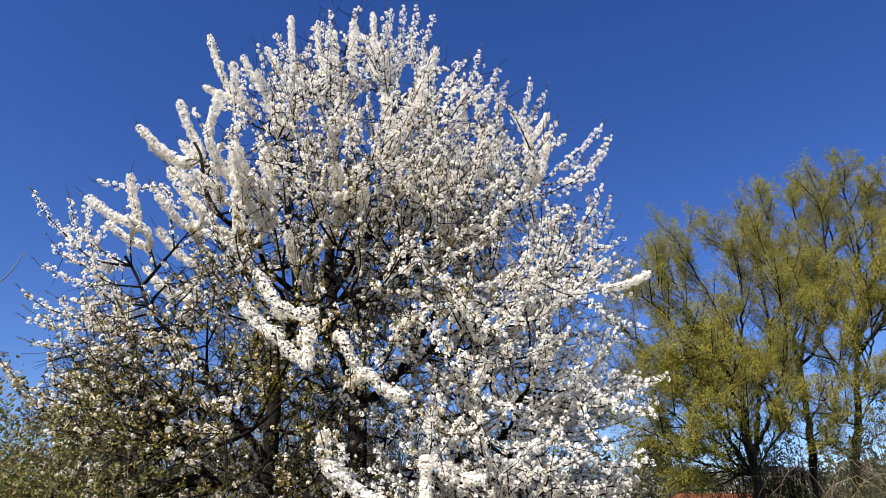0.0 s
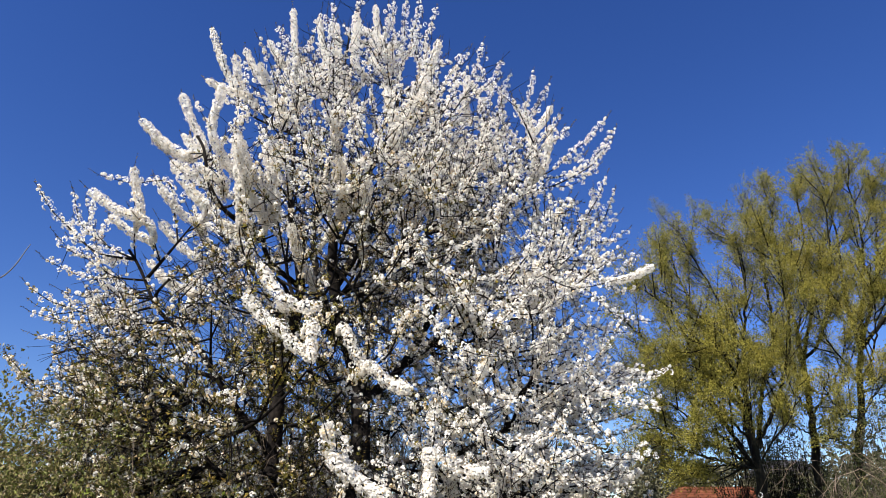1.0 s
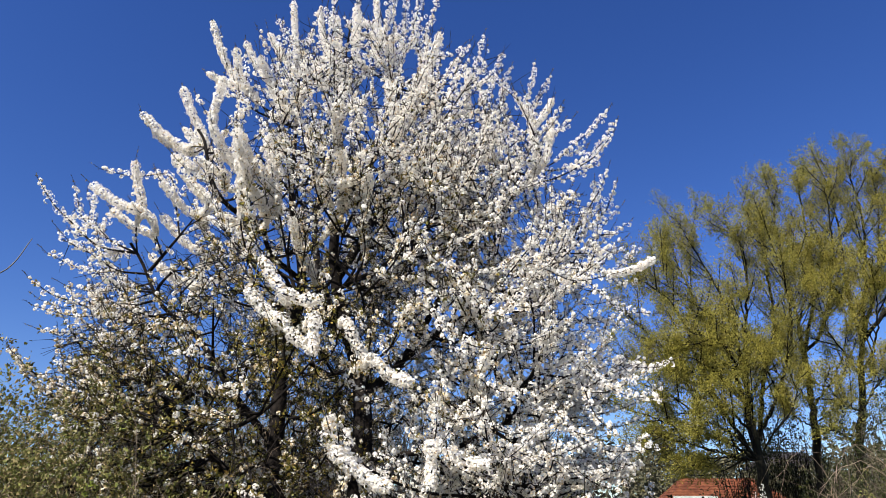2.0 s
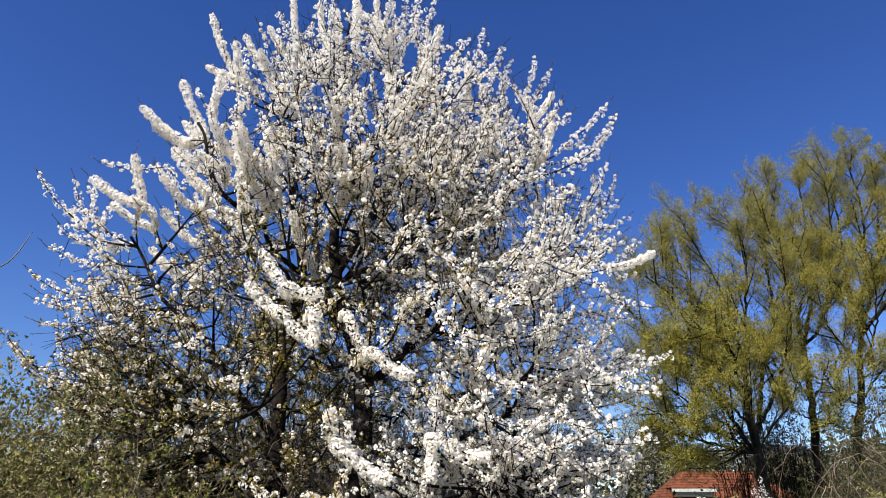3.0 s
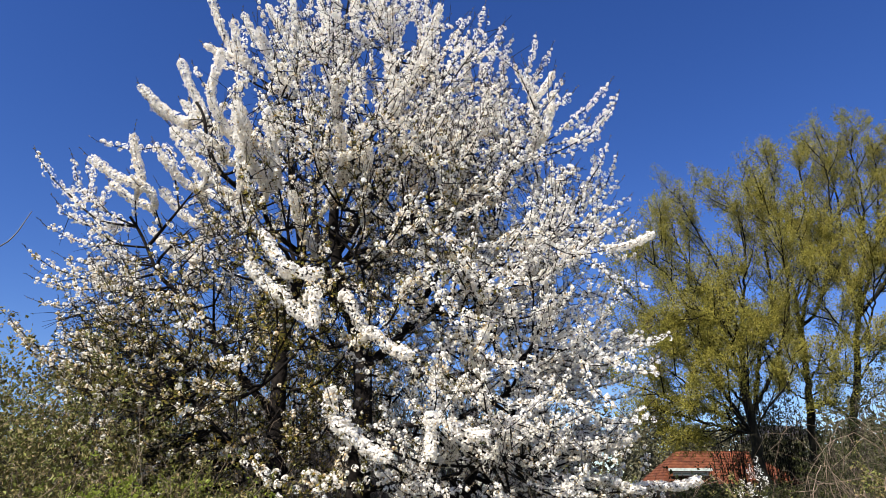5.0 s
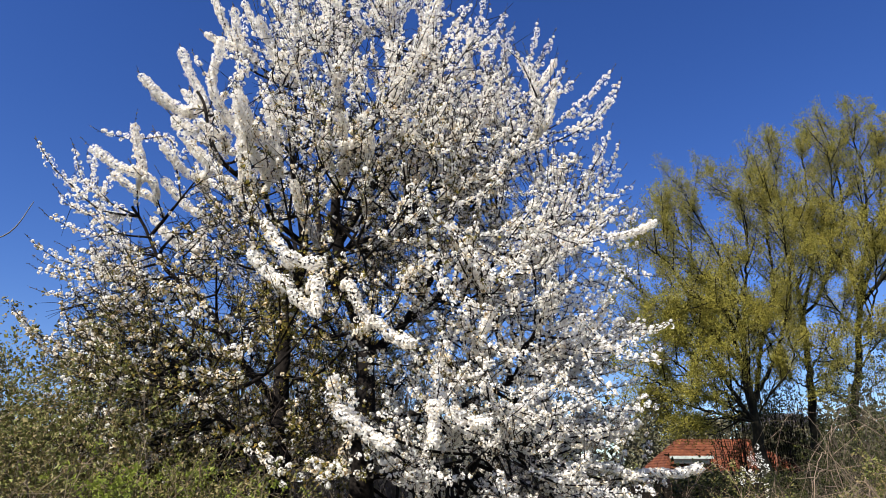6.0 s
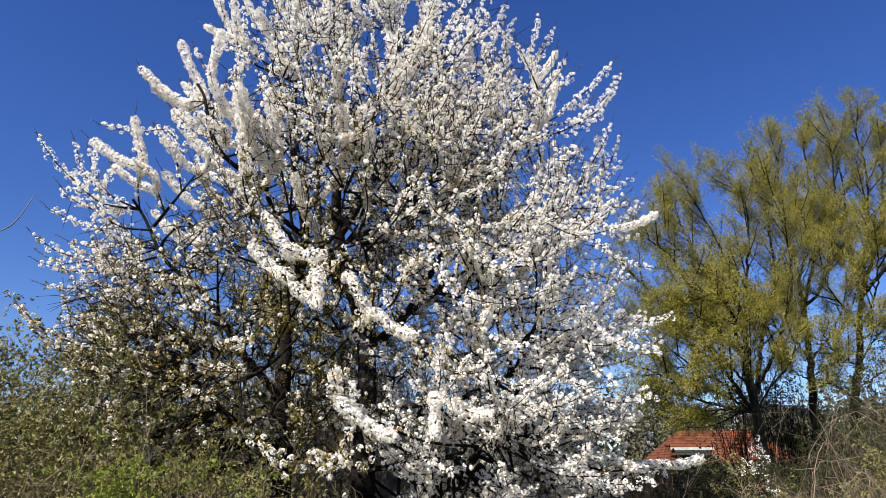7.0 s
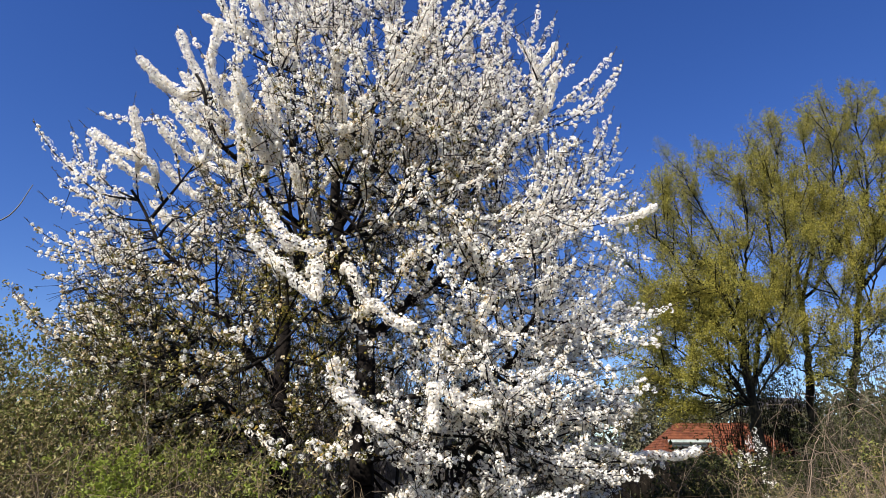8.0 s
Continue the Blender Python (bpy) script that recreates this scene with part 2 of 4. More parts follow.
def root_for(p, rise=0.35):
    """The place on the limbs from which a branch to p would grow."""
    d = twig_starts - p
    cost = np.linalg.norm(d, axis=1) + np.maximum(0, d[:, 2] + rise * np.linalg.norm(d[:, :2], axis=1)) * 1.4
    return twig_starts[rng.choice(np.argsort(cost)[:7])]


# bare second-order limbs inside the crown
for k in range(90):
    y = 0.95 - 1.75 * (k + 0.5) / 90
    az = k * 2.399963 + 0.7
    way = np.array([math.sqrt(1 - y * y) * math.cos(az), math.sqrt(1 - y * y) * math.sin(az), y])
    end = HEART + way * (2.3, 1.9, 3.0 if y > 0 else 2.1) * rng.uniform(0.45, 0.66)
    root = root_for(end, 0.5)
    gap = np.linalg.norm(end - root)
    c = spline([root, root * 0.55 + end * 0.45 + (0, 0, -0.08 * gap) + rng.normal(size=3) * 0.07 * gap, end], 8)
    w = Soup()
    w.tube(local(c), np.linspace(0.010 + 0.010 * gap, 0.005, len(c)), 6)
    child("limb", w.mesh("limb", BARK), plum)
    twig_starts = np.concatenate([twig_starts, c[5::3]])


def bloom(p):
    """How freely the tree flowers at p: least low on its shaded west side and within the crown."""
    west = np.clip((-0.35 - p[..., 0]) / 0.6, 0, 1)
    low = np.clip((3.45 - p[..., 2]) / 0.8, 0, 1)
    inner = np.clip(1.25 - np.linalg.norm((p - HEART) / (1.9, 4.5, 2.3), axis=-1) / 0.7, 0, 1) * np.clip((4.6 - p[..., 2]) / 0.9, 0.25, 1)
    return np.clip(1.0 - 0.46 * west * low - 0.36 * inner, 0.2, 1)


class Branch:
    """One branch with its twigs, blossom and leaves."""

    def __init__(self):
        self.wood, self.fl, self.big, self.old, self.lf, self.bd = Soup(), [], [], [], [], []

    def clothe(self, curve, thick, share, start=0.0, tip=True, fine=False):
        """Round clusters of flowers set close along a twig: a sleeve of them where fine, else a string."""
        p, t, s = along(curve, 0.019 if fine else 0.024)
        keep = s > start
        p, t, s = p[keep], t[keep], s[keep]
        if not len(p):
            return
        a = unit(np.cross(t, (0.23, 0.11, 0.97)))
        b = np.cross(t, a)
        if fine:
            # a close lumpy sleeve all round the twig
            per = 40
            swell = 1 + 0.16 * np.sin(np.arange(len(p)) * rng.uniform(0.9, 1.5) + rng.uniform(0, 6)) + rng.normal(size=len(p)) * 0.07
            round_end = np.sqrt(np.clip((1.03 - s) / 0.09, 0.12, 1))
            wide = 0.033 * (0.45 + 0.55 * thick) * swell * round_end * np.clip(0.45 + s * 2.5, 0, 1)
            p2, t2, a2, b2 = (np.repeat(x, per, 0) for x in (p, t, a, b))
            wide = np.repeat(wide, per)[:, None]
            ang = rng.uniform(0, 2 * np.pi, (len(p2), 1))
            lump = 1 + 0.13 * np.sin(ang * 3 + np.repeat(np.arange(len(p)) * 1.7, per)[:, None])
            out = a2 * np.cos(ang) + b2 * np.sin(ang)
            spot = p2 + out * wide * lump * rng.uniform(0.8, 1.02, (len(p2), 1)) + t2 * rng.uniform(-0.012, 0.012, (len(p2), 1)) + (0, 0, 0.005)
            nor = unit(out + t2 * rng.normal(size=(len(p2), 1)) * 0.25 + rng.normal(size=p2.shape) * 0.18)
            dull = np.zeros(len(p2), bool)
            sparse = rng.random(len(p2)) < np.repeat(np.clip(0.7 + bloom(p) * 0.5, 0, 1), per)
            spot, nor, dull = spot[sparse], nor[sparse], dull[sparse]
        else:
            # round clusters on short spurs, set about the twig in turn
            full = np.clip(bloom(p) * share, 0, 1)
            beat = 0.5 + 0.5 * np.sin(np.arange(len(p)) * rng.uniform(0.5, 1.1) + rng.uniform(0, 6))
            keep = rng.random(len(p)) < full ** 1.5 * (0.66 + 0.5 * beat) + max(0, share - 1.5) * 0.5
            q, aq, bq, sq = p[keep], a[keep], b[keep], s[keep]
            turn = (np.arange(len(q)) * 2.4 + rng.uniform(-0.5, 0.5, len(q)))[:, None]
            out = unit(aq * np.cos(turn) + bq * np.sin(turn) + (0, 0, 0.45))
            taper = np.where(sq > 0.85, 1 - (sq - 0.85) / 0.15 * 0.35, 1.0)[:, None]
            ball = rng.uniform(0.0135, 0.0255, (len(q), 1)) * min(1.25, 0.55 + 0.5 * thick) * taper
            hub = q + out * ball * 0.85 + rng.normal(size=q.shape) * 0.007
            per = 16
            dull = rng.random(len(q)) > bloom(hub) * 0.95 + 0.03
            out, hub, ball, dull = (np.repeat(x, per, 0) for x in (out, hub, ball, dull))
            nor = unit(rng.normal(size=hub.shape) + out * 0.5)
            spot = hub + nor * ball * rng.uniform(0.72, 1.06, (len(hub), 1))
            nor = unit(nor + rng.normal(size=hub.shape) * 0.2)
        if len(spot):
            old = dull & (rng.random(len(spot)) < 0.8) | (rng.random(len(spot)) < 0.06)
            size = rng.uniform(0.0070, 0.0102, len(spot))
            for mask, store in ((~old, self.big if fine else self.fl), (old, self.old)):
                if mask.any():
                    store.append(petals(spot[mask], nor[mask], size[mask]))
        # leaves and bare calyces between the flowers
        want = np.clip(1.0 - bloom(p), 0.0, 1)
        keep = rng.random(len(p)) < want * (0.5 if fine else 0.95)
        if keep.any():
            per = 5
            q, tq = np.repeat(p[keep], per, 0), np.repeat(t[keep], per, 0)
            out = unit(np.cross(tq, rng.normal(size=q.shape)) + tq * 0.4 + (0, 0, 0.25))
            self.lf.append(leaves(q + out * 0.012, out, rng.uniform(0.016, 0.038, len(q)), rng.uniform(0.009, 0.019, len(q))))
        if tip:
            # the unopened end of the shoot
            d = unit(curve[-1] - curve[-2])
            end = curve[-1] + unit(d + (rng.normal() * 0.15, rng.normal() * 0.15, 0.25)) * rng.uniform(0.05, 0.15)
            self.wood.tube(local([curve[-1], end]), [0.0022, 0.0012], 3)
            u = rng.random(9)[:, None]
            q = curve[-1] * (1 - u) + end * u
            self.bd.append(leaves(q, unit(rng.normal(size=q.shape) + d * 0.8), rng.uniform(0.011, 0.022, 9), 0.008))

    def twig(self, start, way, length, thick, share, lift=0.5, radius=0.005):
        """A shoot that leaves its branch flat and turns up towards its end."""
        way = unit(np.asarray(way, float))
        bend = unit(way + np.array([0, 0, lift * 1.3]) + rng.normal(size=3) * 0.10)
        c = spline([start, start + way * length * 0.45 + rng.normal(size=3) * length * 0.03, start + way * length * 0.5 + bend * length * 0.5], 6)
        self.wood.tube(local(c[::2]), np.linspace(radius, 0.0018, len(c[::2])), 3)
        self.clothe(c, thick, share, 0.1)
        return c

    def done(self, name):
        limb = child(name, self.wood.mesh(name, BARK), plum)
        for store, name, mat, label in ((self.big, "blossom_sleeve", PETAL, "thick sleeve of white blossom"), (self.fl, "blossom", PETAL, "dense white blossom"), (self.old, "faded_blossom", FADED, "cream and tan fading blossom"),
                                        (self.lf, "leaf_tuft", YOUNG, "small bronze-green young leaves"), (self.bd, "bud", BUD, "dark unopened buds")):
            if store:
                v, f = join(store)
                child(name, mesh_of(name, local(v), f, mat), limb, label, "stuff")


def sleeve(elbow, tip, thick, droop=0.07):
    """A branch that ends in a thick sleeve of blossom, by its elbow and its tip."""
    br = Branch()
    elbow, tip = np.array(elbow), np.array(tip)
    root = root_for(elbow)
    gap = np.linalg.norm(elbow - root)
    mid = root * 0.5 + elbow * 0.5 + np.array([0, 0, -0.06 * gap]) + rng.normal(size=3) * 0.04 * gap
    bow = elbow * 0.5 + tip * 0.5 + np.array([0, 0, -droop]) * np.linalg.norm(tip - elbow)
    c = spline([root, mid, elbow, bow, tip], 7)
    br.wood.tube(local(c), np.linspace(0.004 + 0.006 * min(gap, 1.2), 0.0025, len(c)), 5)
    br.clothe(c[12 if elbow[1] < 4.0 else 8 if thick > 1.05 else 10:], thick + (0 if thick > 0.97 else 0.3), 2.2, 0.0, fine=thick > 0.97)
    br.clothe(c[3:13], 0.8, 0.7, 0.0, tip=False)
    # side shoots on the way to the elbow
    p, t, s = along(c[:16], 0.2)
    for k in range(1, len(p)):
        side = unit(np.cross(t[k], rng.normal(size=3)))
        br.twig(p[k], unit(t[k] * 0.8 + side * 0.7 + (0, 0, 0.1)), rng.uniform(0.16, 0.42), rng.uniform(0.75, 1.05), rng.uniform(0.8, 1.2))
    br.done("branch")


boughs = {}


def bough(root, tip, thick=0.8, gap_side=0.19, share=1.0):
    """A branch of the crown: it sags, turns up at its end, and carries flowering shoots on both sides."""
    br = boughs.setdefault(tuple(np.round(root, 3)), Branch())
    gap = np.linalg.norm(tip - root)
    out = unit((tip - HEART) * (1, 1, 0.5))
    mid = root + (tip - root) * 0.55 + np.array([0, 0, -0.13 * gap]) + rng.normal(size=3) * 0.06 * gap
    c = spline([root, mid, tip], 12)
    br.wood.tube(local(c[::2]), np.linspace(0.006 + 0.007 * gap, 0.003, len(c[::2])), 4)
    br.clothe(c[7:], thick, 1.1 * share)
    p, t, s = along(c, gap_side)
    turn = rng.uniform(0, 6.28)
    for k in range(1, len(p)):
        a = unit(np.cross(t[k], (0.2, 0.3, 1.0)))
        b = np.cross(t[k], a)
        turn += 2.4
        side = a * math.cos(turn) + b * math.sin(turn) * 0.7
        length = rng.uniform(0.2, 0.62) * (1.1 - 0.45 * s[k])
        tw = br.twig(p[k], unit(t[k] * 0.7 + side * 0.75 + out * 0.25), length, rng.uniform(0.6, 1.05), rng.uniform(0.85, 1.25) * share, rng.uniform(0.2, 0.8))
        # bare dark spurs, most where the crown is shaded
        for _ in range(10 if bloom(p[k]) < 0.72 else 3):
            g = tw[rng.integers(1, 11)]
            e = g + unit(rng.normal(size=3) + out * 0.5) * rng.uniform(0.08, 0.34)
            br.wood.tube(local([g, (g + e) * 0.5 + rng.normal(size=3) * 0.014, e]), [0.0034, 0.0026, 0.0012], 3)
        if length > 0.4:
            br.twig(tw[5], unit(tw[7] - tw[4] + rng.normal(size=3) * 0.25 * np.linalg.norm(tw[7] - tw[4]) + side * 0.06), length * 0.5, 0.7, 1.0 * share, radius=0.003)


# west side sleeves
sleeve((-2.92, 4.70, 2.47), (-3.17, 4.64, 2.74), 0.55)
sleeve((-2.79, 4.80, 2.59), (-2.90, 4.74, 2.84), 0.55)
sleeve((-2.57, 4.60, 2.57), (-2.64, 4.54, 2.56), 0.5)
sleeve((-2.75, 4.50, 2.48), (-3.02, 4.44, 2.68), 0.5)
sleeve((-3.21, 5.00, 3.95), (-3.51, 4.94, 4.30), 0.9)
sleeve((-3.05, 4.95, 3.93), (-3.14, 4.89, 4.20), 0.9)
sleeve((-2.27, 4.50, 3.73), (-2.73, 4.44, 3.97), 1.25)
sleeve((-2.27, 4.70, 4.19), (-2.80, 4.64, 4.22), 0.9)
sleeve((-2.34, 4.50, 3.83), (-2.43, 4.44, 4.16), 1.1)
sleeve((-2.09, 4.50, 4.33), (-2.45, 4.44, 4.61), 1.2)
sleeve((-2.10, 4.60, 4.35), (-2.38, 4.54, 4.50), 1.1)
sleeve((-1.96, 4.50, 4.45), (-2.16, 4.44, 4.86), 1.25)
sleeve((-1.73, 4.70, 5.04), (-2.06, 4.64, 5.15), 1)
sleeve((-1.98, 4.90, 5.38), (-2.19, 4.84, 5.89), 1)
sleeve((-1.75, 4.60, 5.03), (-1.81, 4.54, 5.33), 1.15)
sleeve((-1.86, 4.40, 4.57), (-1.80, 4.34, 4.88), 1.15)
sleeve((-1.42, 4.00, 3.76), (-1.48, 3.94, 4.14), 1.35)
sleeve((-1.24, 4.10, 3.86), (-1.29, 4.04, 4.15), 1.2)
sleeve((-2.62, 4.90, 3.40), (-3.21, 4.84, 3.57), 0.7)
sleeve((-2.87, 4.80, 3.14), (-3.23, 4.74, 3.32), 0.55)
sleeve((-2.49, 4.70, 3.01), (-3.06, 4.64, 3.06), 0.8)
sleeve((-2.75, 4.90, 2.96), (-3.12, 4.84, 2.94), 0.75)
sleeve((-1.88, 4.30, 2.82), (-2.31, 4.24, 2.72), 0.9)
sleeve((-1.62, 4.20, 3.93), (-1.83, 4.14, 4.02), 1.2)
sleeve((-2.32, 4.70, 3.66), (-2.64, 4.64, 3.85), 1)
sleeve((-2.66, 4.90, 3.60), (-3.05, 4.84, 3.66), 0.8)
sleeve((-1.75, 4.30, 3.75), (-2.04, 4.24, 4.10), 1.2)
# crest side sleeves
sleeve((-1.64, 5.00, 5.32), (-1.89, 4.94, 5.74), 1)
sleeve((-1.44, 5.00, 5.49), (-1.68, 4.94, 5.84), 1)
sleeve((-1.47, 5.20, 5.82), (-1.54, 5.14, 6.41), 1)
sleeve((-1.47, 5.30, 5.96), (-1.71, 5.24, 6.27), 0.9)
sleeve((-1.18, 5.20, 5.79), (-1.27, 5.14, 6.30), 1)
sleeve((-0.99, 5.00, 5.53), (-1.05, 4.94, 6.03), 1)
sleeve((-0.81, 4.80, 5.43), (-0.83, 4.74, 5.97), 1.3)
sleeve((-0.67, 5.40, 6.05), (-0.74, 5.34, 6.64), 1)
sleeve((-0.56, 5.50, 6.25), (-0.57, 5.44, 6.81), 0.9)
sleeve((-0.47, 5.60, 6.37), (-0.43, 5.54, 6.93), 0.9)
sleeve((-0.35, 5.50, 6.32), (-0.28, 5.44, 6.83), 0.9)
sleeve((-0.23, 5.40, 6.16), (-0.10, 5.34, 6.61), 0.9)
sleeve((-0.25, 4.90, 5.13), (-0.06, 4.84, 5.76), 1.2)
sleeve((0.27, 5.50, 5.81), (0.38, 5.44, 6.23), 0.9)
sleeve((0.37, 5.50, 5.46), (0.57, 5.44, 6.00), 0.9)
sleeve((0.48, 5.60, 5.40), (0.66, 5.54, 5.91), 0.8)
sleeve((0.16, 5.00, 4.99), (0.20, 4.94, 5.41), 1.1)
sleeve((-0.42, 4.40, 4.53), (-0.47, 4.34, 4.85), 1.3)
# east side sleeves
sleeve((0.78, 5.40, 5.33), (0.87, 5.34, 5.78), 0.8)
sleeve((0.85, 5.50, 5.36), (1.04, 5.44, 5.73), 0.7)
sleeve((0.81, 5.30, 5.00), (1.01, 5.24, 5.30), 1)
sleeve((0.89, 5.20, 4.82), (1.14, 5.14, 5.00), 0.9)
sleeve((1.15, 5.20, 4.77), (1.49, 5.14, 5.10), 0.95)
sleeve((1.24, 5.20, 4.61), (1.56, 5.14, 4.99), 0.9)
sleeve((1.22, 5.00, 4.48), (1.45, 4.94, 4.73), 0.8)
sleeve((1.30, 5.30, 4.23), (1.45, 5.24, 4.51), 0.9)
sleeve((1.41, 5.40, 4.16), (1.55, 5.34, 4.45), 0.8)
sleeve((1.32, 5.40, 3.93), (1.62, 5.34, 4.05), 0.85)
sleeve((1.11, 5.30, 3.71), (1.52, 5.24, 3.76), 0.8)
sleeve((1.39, 5.30, 3.56), (1.65, 5.24, 3.78), 0.85)
sleeve((1.41, 5.20, 3.51), (1.74, 5.14, 3.62), 1)
sleeve((1.18, 5.40, 3.18), (1.55, 5.34, 3.11), 0.8)
sleeve((1.46, 5.20, 2.70), (1.80, 5.14, 2.77), 0.8)
sleeve((1.20, 5.00, 2.34), (1.60, 4.94, 2.53), 0.75)
sleeve((1.15, 5.20, 2.25), (1.47, 5.14, 2.31), 0.8)
sleeve((1.13, 5.00, 2.04), (1.46, 4.94, 2.16), 0.9)
sleeve((1.17, 5.50, 3.35), (1.50, 5.44, 3.38), 0.8)
sleeve((0.81, 4.80, 4.35), (0.88, 4.74, 4.64), 1)
sleeve((1.16, 5.50, 2.62), (1.64, 5.44, 2.87), 0.7)
sleeve((1.42, 4.90, 1.62), (1.77, 4.84, 1.66), 1.0)
sleeve((1.04, 4.90, 1.86), (1.36, 4.84, 1.96), 1)
sleeve((1.12, 4.80, 1.65), (1.34, 4.74, 1.59), 1)
# front side sleeves
sleeve((-1.00, 3.70, 2.67), (-0.74, 3.64, 2.48), 1.3)
sleeve((-1.20, 3.75, 2.87), (-0.98, 3.69, 2.66), 1.2)
sleeve((-0.98, 3.70, 2.82), (-0.73, 3.64, 2.78), 1.35)
sleeve((-1.16, 3.80, 3.10), (-0.99, 3.74, 2.87), 1.2)
sleeve((-0.47, 3.80, 2.45), (-0.20, 3.74, 2.31), 1.1)
sleeve((-0.63, 3.85, 2.71), (-0.46, 3.79, 2.44), 1.15)
sleeve((-0.60, 3.60, 1.95), (-0.63, 3.54, 2.09), 1.2)
sleeve((-0.57, 3.50, 1.91), (-0.28, 3.44, 1.73), 1.2)
sleeve((-0.09, 3.70, 1.96), (-0.09, 3.64, 1.74), 1.2)
sleeve((0.17, 4.20, 2.40), (0.27, 4.14, 2.62), 1.1)
sleeve((0.01, 3.90, 1.95), (0.24, 3.84, 1.87), 1.1)
sleeve((-1.51, 3.90, 2.56), (-1.62, 3.84, 2.50), 0.95)
sleeve((-0.78, 3.65, 2.67), (-0.75, 3.59, 2.45), 1.2)
sleeve((-0.97, 3.60, 1.68), (-0.81, 3.54, 1.63), 0.8)
sleeve((-0.72, 3.60, 1.66), (-0.63, 3.54, 1.54), 0.8)
sleeve((-1.35, 3.90, 2.31), (-1.18, 3.84, 2.32), 0.9)
sleeve((-1.47, 3.90, 2.17), (-1.31, 3.84, 2.16), 0.9)
sleeve((-0.87, 4.00, 3.73), (-0.65, 3.94, 3.72), 1.2)


# more thick sleeves over the west and front of the crown, and slighter ones on the east
for k in range(52):
    east = k >= 18
    u = (k * 0.618034) % 1
    az = radians(-62 + 120 * u) if east else radians(165 + 125 * u)
    rise = rng.uniform(-0.25, 0.62) if east else rng.uniform(0.05, 0.85)
    flat = math.sqrt(1 - rise * rise)
    way = np.array([flat * math.cos(az), flat * math.sin(az), rise])
    reach = rng.uniform(0.72, 0.98) if east or rise > 0.5 else rng.uniform(0.66, 0.88)
    size = np.array([2.4, 2.0, 3.35]) * (1 - (0.14 if east else 0.36) * flat * max(0, rise))
    tip = HEART + way * size * reach
    length = rng.uniform(0.35, 0.65)
    elbow = tip - length * unit(way * (1, 1, 0.3) + np.array([0, 0, rng.uniform(0.0, 0.4) if east else rng.uniform(0.2, 0.8)]))
    sleeve(elbow, tip, rng.uniform(0.75, 0.95) if east else rng.uniform(1.0, 1.25), 0.1)

# the rest of the crown, filled out evenly round its heart
BOUGHS = 250
for k in range(BOUGHS):
    y = 1 - 2 * (k + 0.5) / BOUGHS
    az = k * 2.399963
    flat = math.sqrt(1 - y * y)
    way = np.array([flat * math.cos(az), flat * math.sin(az), y])
    reach = rng.uniform(0.5, 0.9) if way[2] < 0.75 else rng.uniform(0.6, 0.95)
    if way[0] < -0.15 and way[1] < 0.3 and way[2] > 0.1:
        reach *= 0.82
    size = np.array([2.45 if way[0] > 0 else 2.1, 2.0, 3.35 if way[2] > 0 else 2.3])
    if way[2] > 0:
        size = size * (1 - (0.52 if way[0] < 0 else 0.14) * flat * way[2])
    tip = HEART + way * size * reach
    if tip[2] < 0.8:
        tip[2] = rng.uniform(0.8, 1.6)
    if tip[1] < 5.8 or k % 3:
        bough(root_for(tip, 0.1), tip, 0.85, 0.19 if tip[1] < 5.8 else 0.26)

# more shoots high on the sunny side
for k in range(68):
    u, w = rng.random(2)
    az = radians(-75 + 130 * u)
    r = 0.9 + 1.0 * w
    tip = np.array([-0.7 + math.cos(az) * r, 5.3 + math.sin(az) * r * 0.8, rng.uniform(3.4, 5.5 - 0.9 * (r - 0.9))])
    bough(root_for(tip, 0.0), tip)

# shoots that fill the front of the crown up to its crest
for k in range(70):
    u, w = rng.random(2)
    az, rise = radians(235 + 105 * u), 0.12 + 0.83 * w
    flat = math.sqrt(1 - rise * rise)
    tip = HEART + np.array([flat * math.cos(az), flat * math.sin(az), rise]) * (1.75, 1.7, 3.1) * rng.uniform(0.6, 0.92)
    bough(root_for(tip, 0.0), tip, 0.85)

# shoots that close the front of the sunny side
for k in range(44):
    u, w = rng.random(2)
    az, rise = radians(-88 + 112 * u), -0.25 + 0.8 * w
    flat = math.sqrt(1 - rise * rise)
    tip = HEART + np.array([flat * math.cos(az), flat * math.sin(az), rise]) * (2.2, 1.8, 2.5) * rng.uniform(0.5, 0.88)
    bough(root_for(tip, 0.0), tip, 0.95)

# low boughs that hang out over the meadow on the sunny side
for k in range(94):
    u, w = rng.random(2)
    az = radians(-84 + 119 * u)
    r = 0.8 + 1.25 * math.sqrt(w)
    tip = np.array([-0.6 + math.cos(az) * r, 5.3 + math.sin(az) * r * 0.85, 0.9 + 2.5 * rng.random() ** 1.3])
    bough(root_for(tip, -0.1), tip, 1.05)

# drooping sleeves over the front of the sunny side
for k in range(20):
    u = (k * 0.618034) % 1
    elbow = np.array([-0.2 + 1.2 * u, 4.75 - rng.uniform(0.2, 0.9) * (1 - 0.4 * u), rng.uniform(1.5, 3.4)])
    way = unit(np.array([rng.uniform(0.3, 1.0), rng.uniform(-0.6, 0.0), rng.uniform(-0.8, 0.15)]))
    tip = elbow + way * rng.uniform(0.35, 0.7)
    tip[0] = min(tip[0], 1.25 + 0.1 * u)
    tip[2] = max(tip[2], 1.45)
    sleeve(elbow, tip, rng.uniform(0.75, 0.95), 0.14)

# half-bare boughs deep inside the crown
for k in range(165):
    way = unit(rng.normal(size=3))
    tip = HEART + (0.05, 0.35, -0.1) + way * (1.4, 1.1, 1.5) * rng.uniform(0.35, 0.9)
    bough(root_for(tip), tip, 0.7)

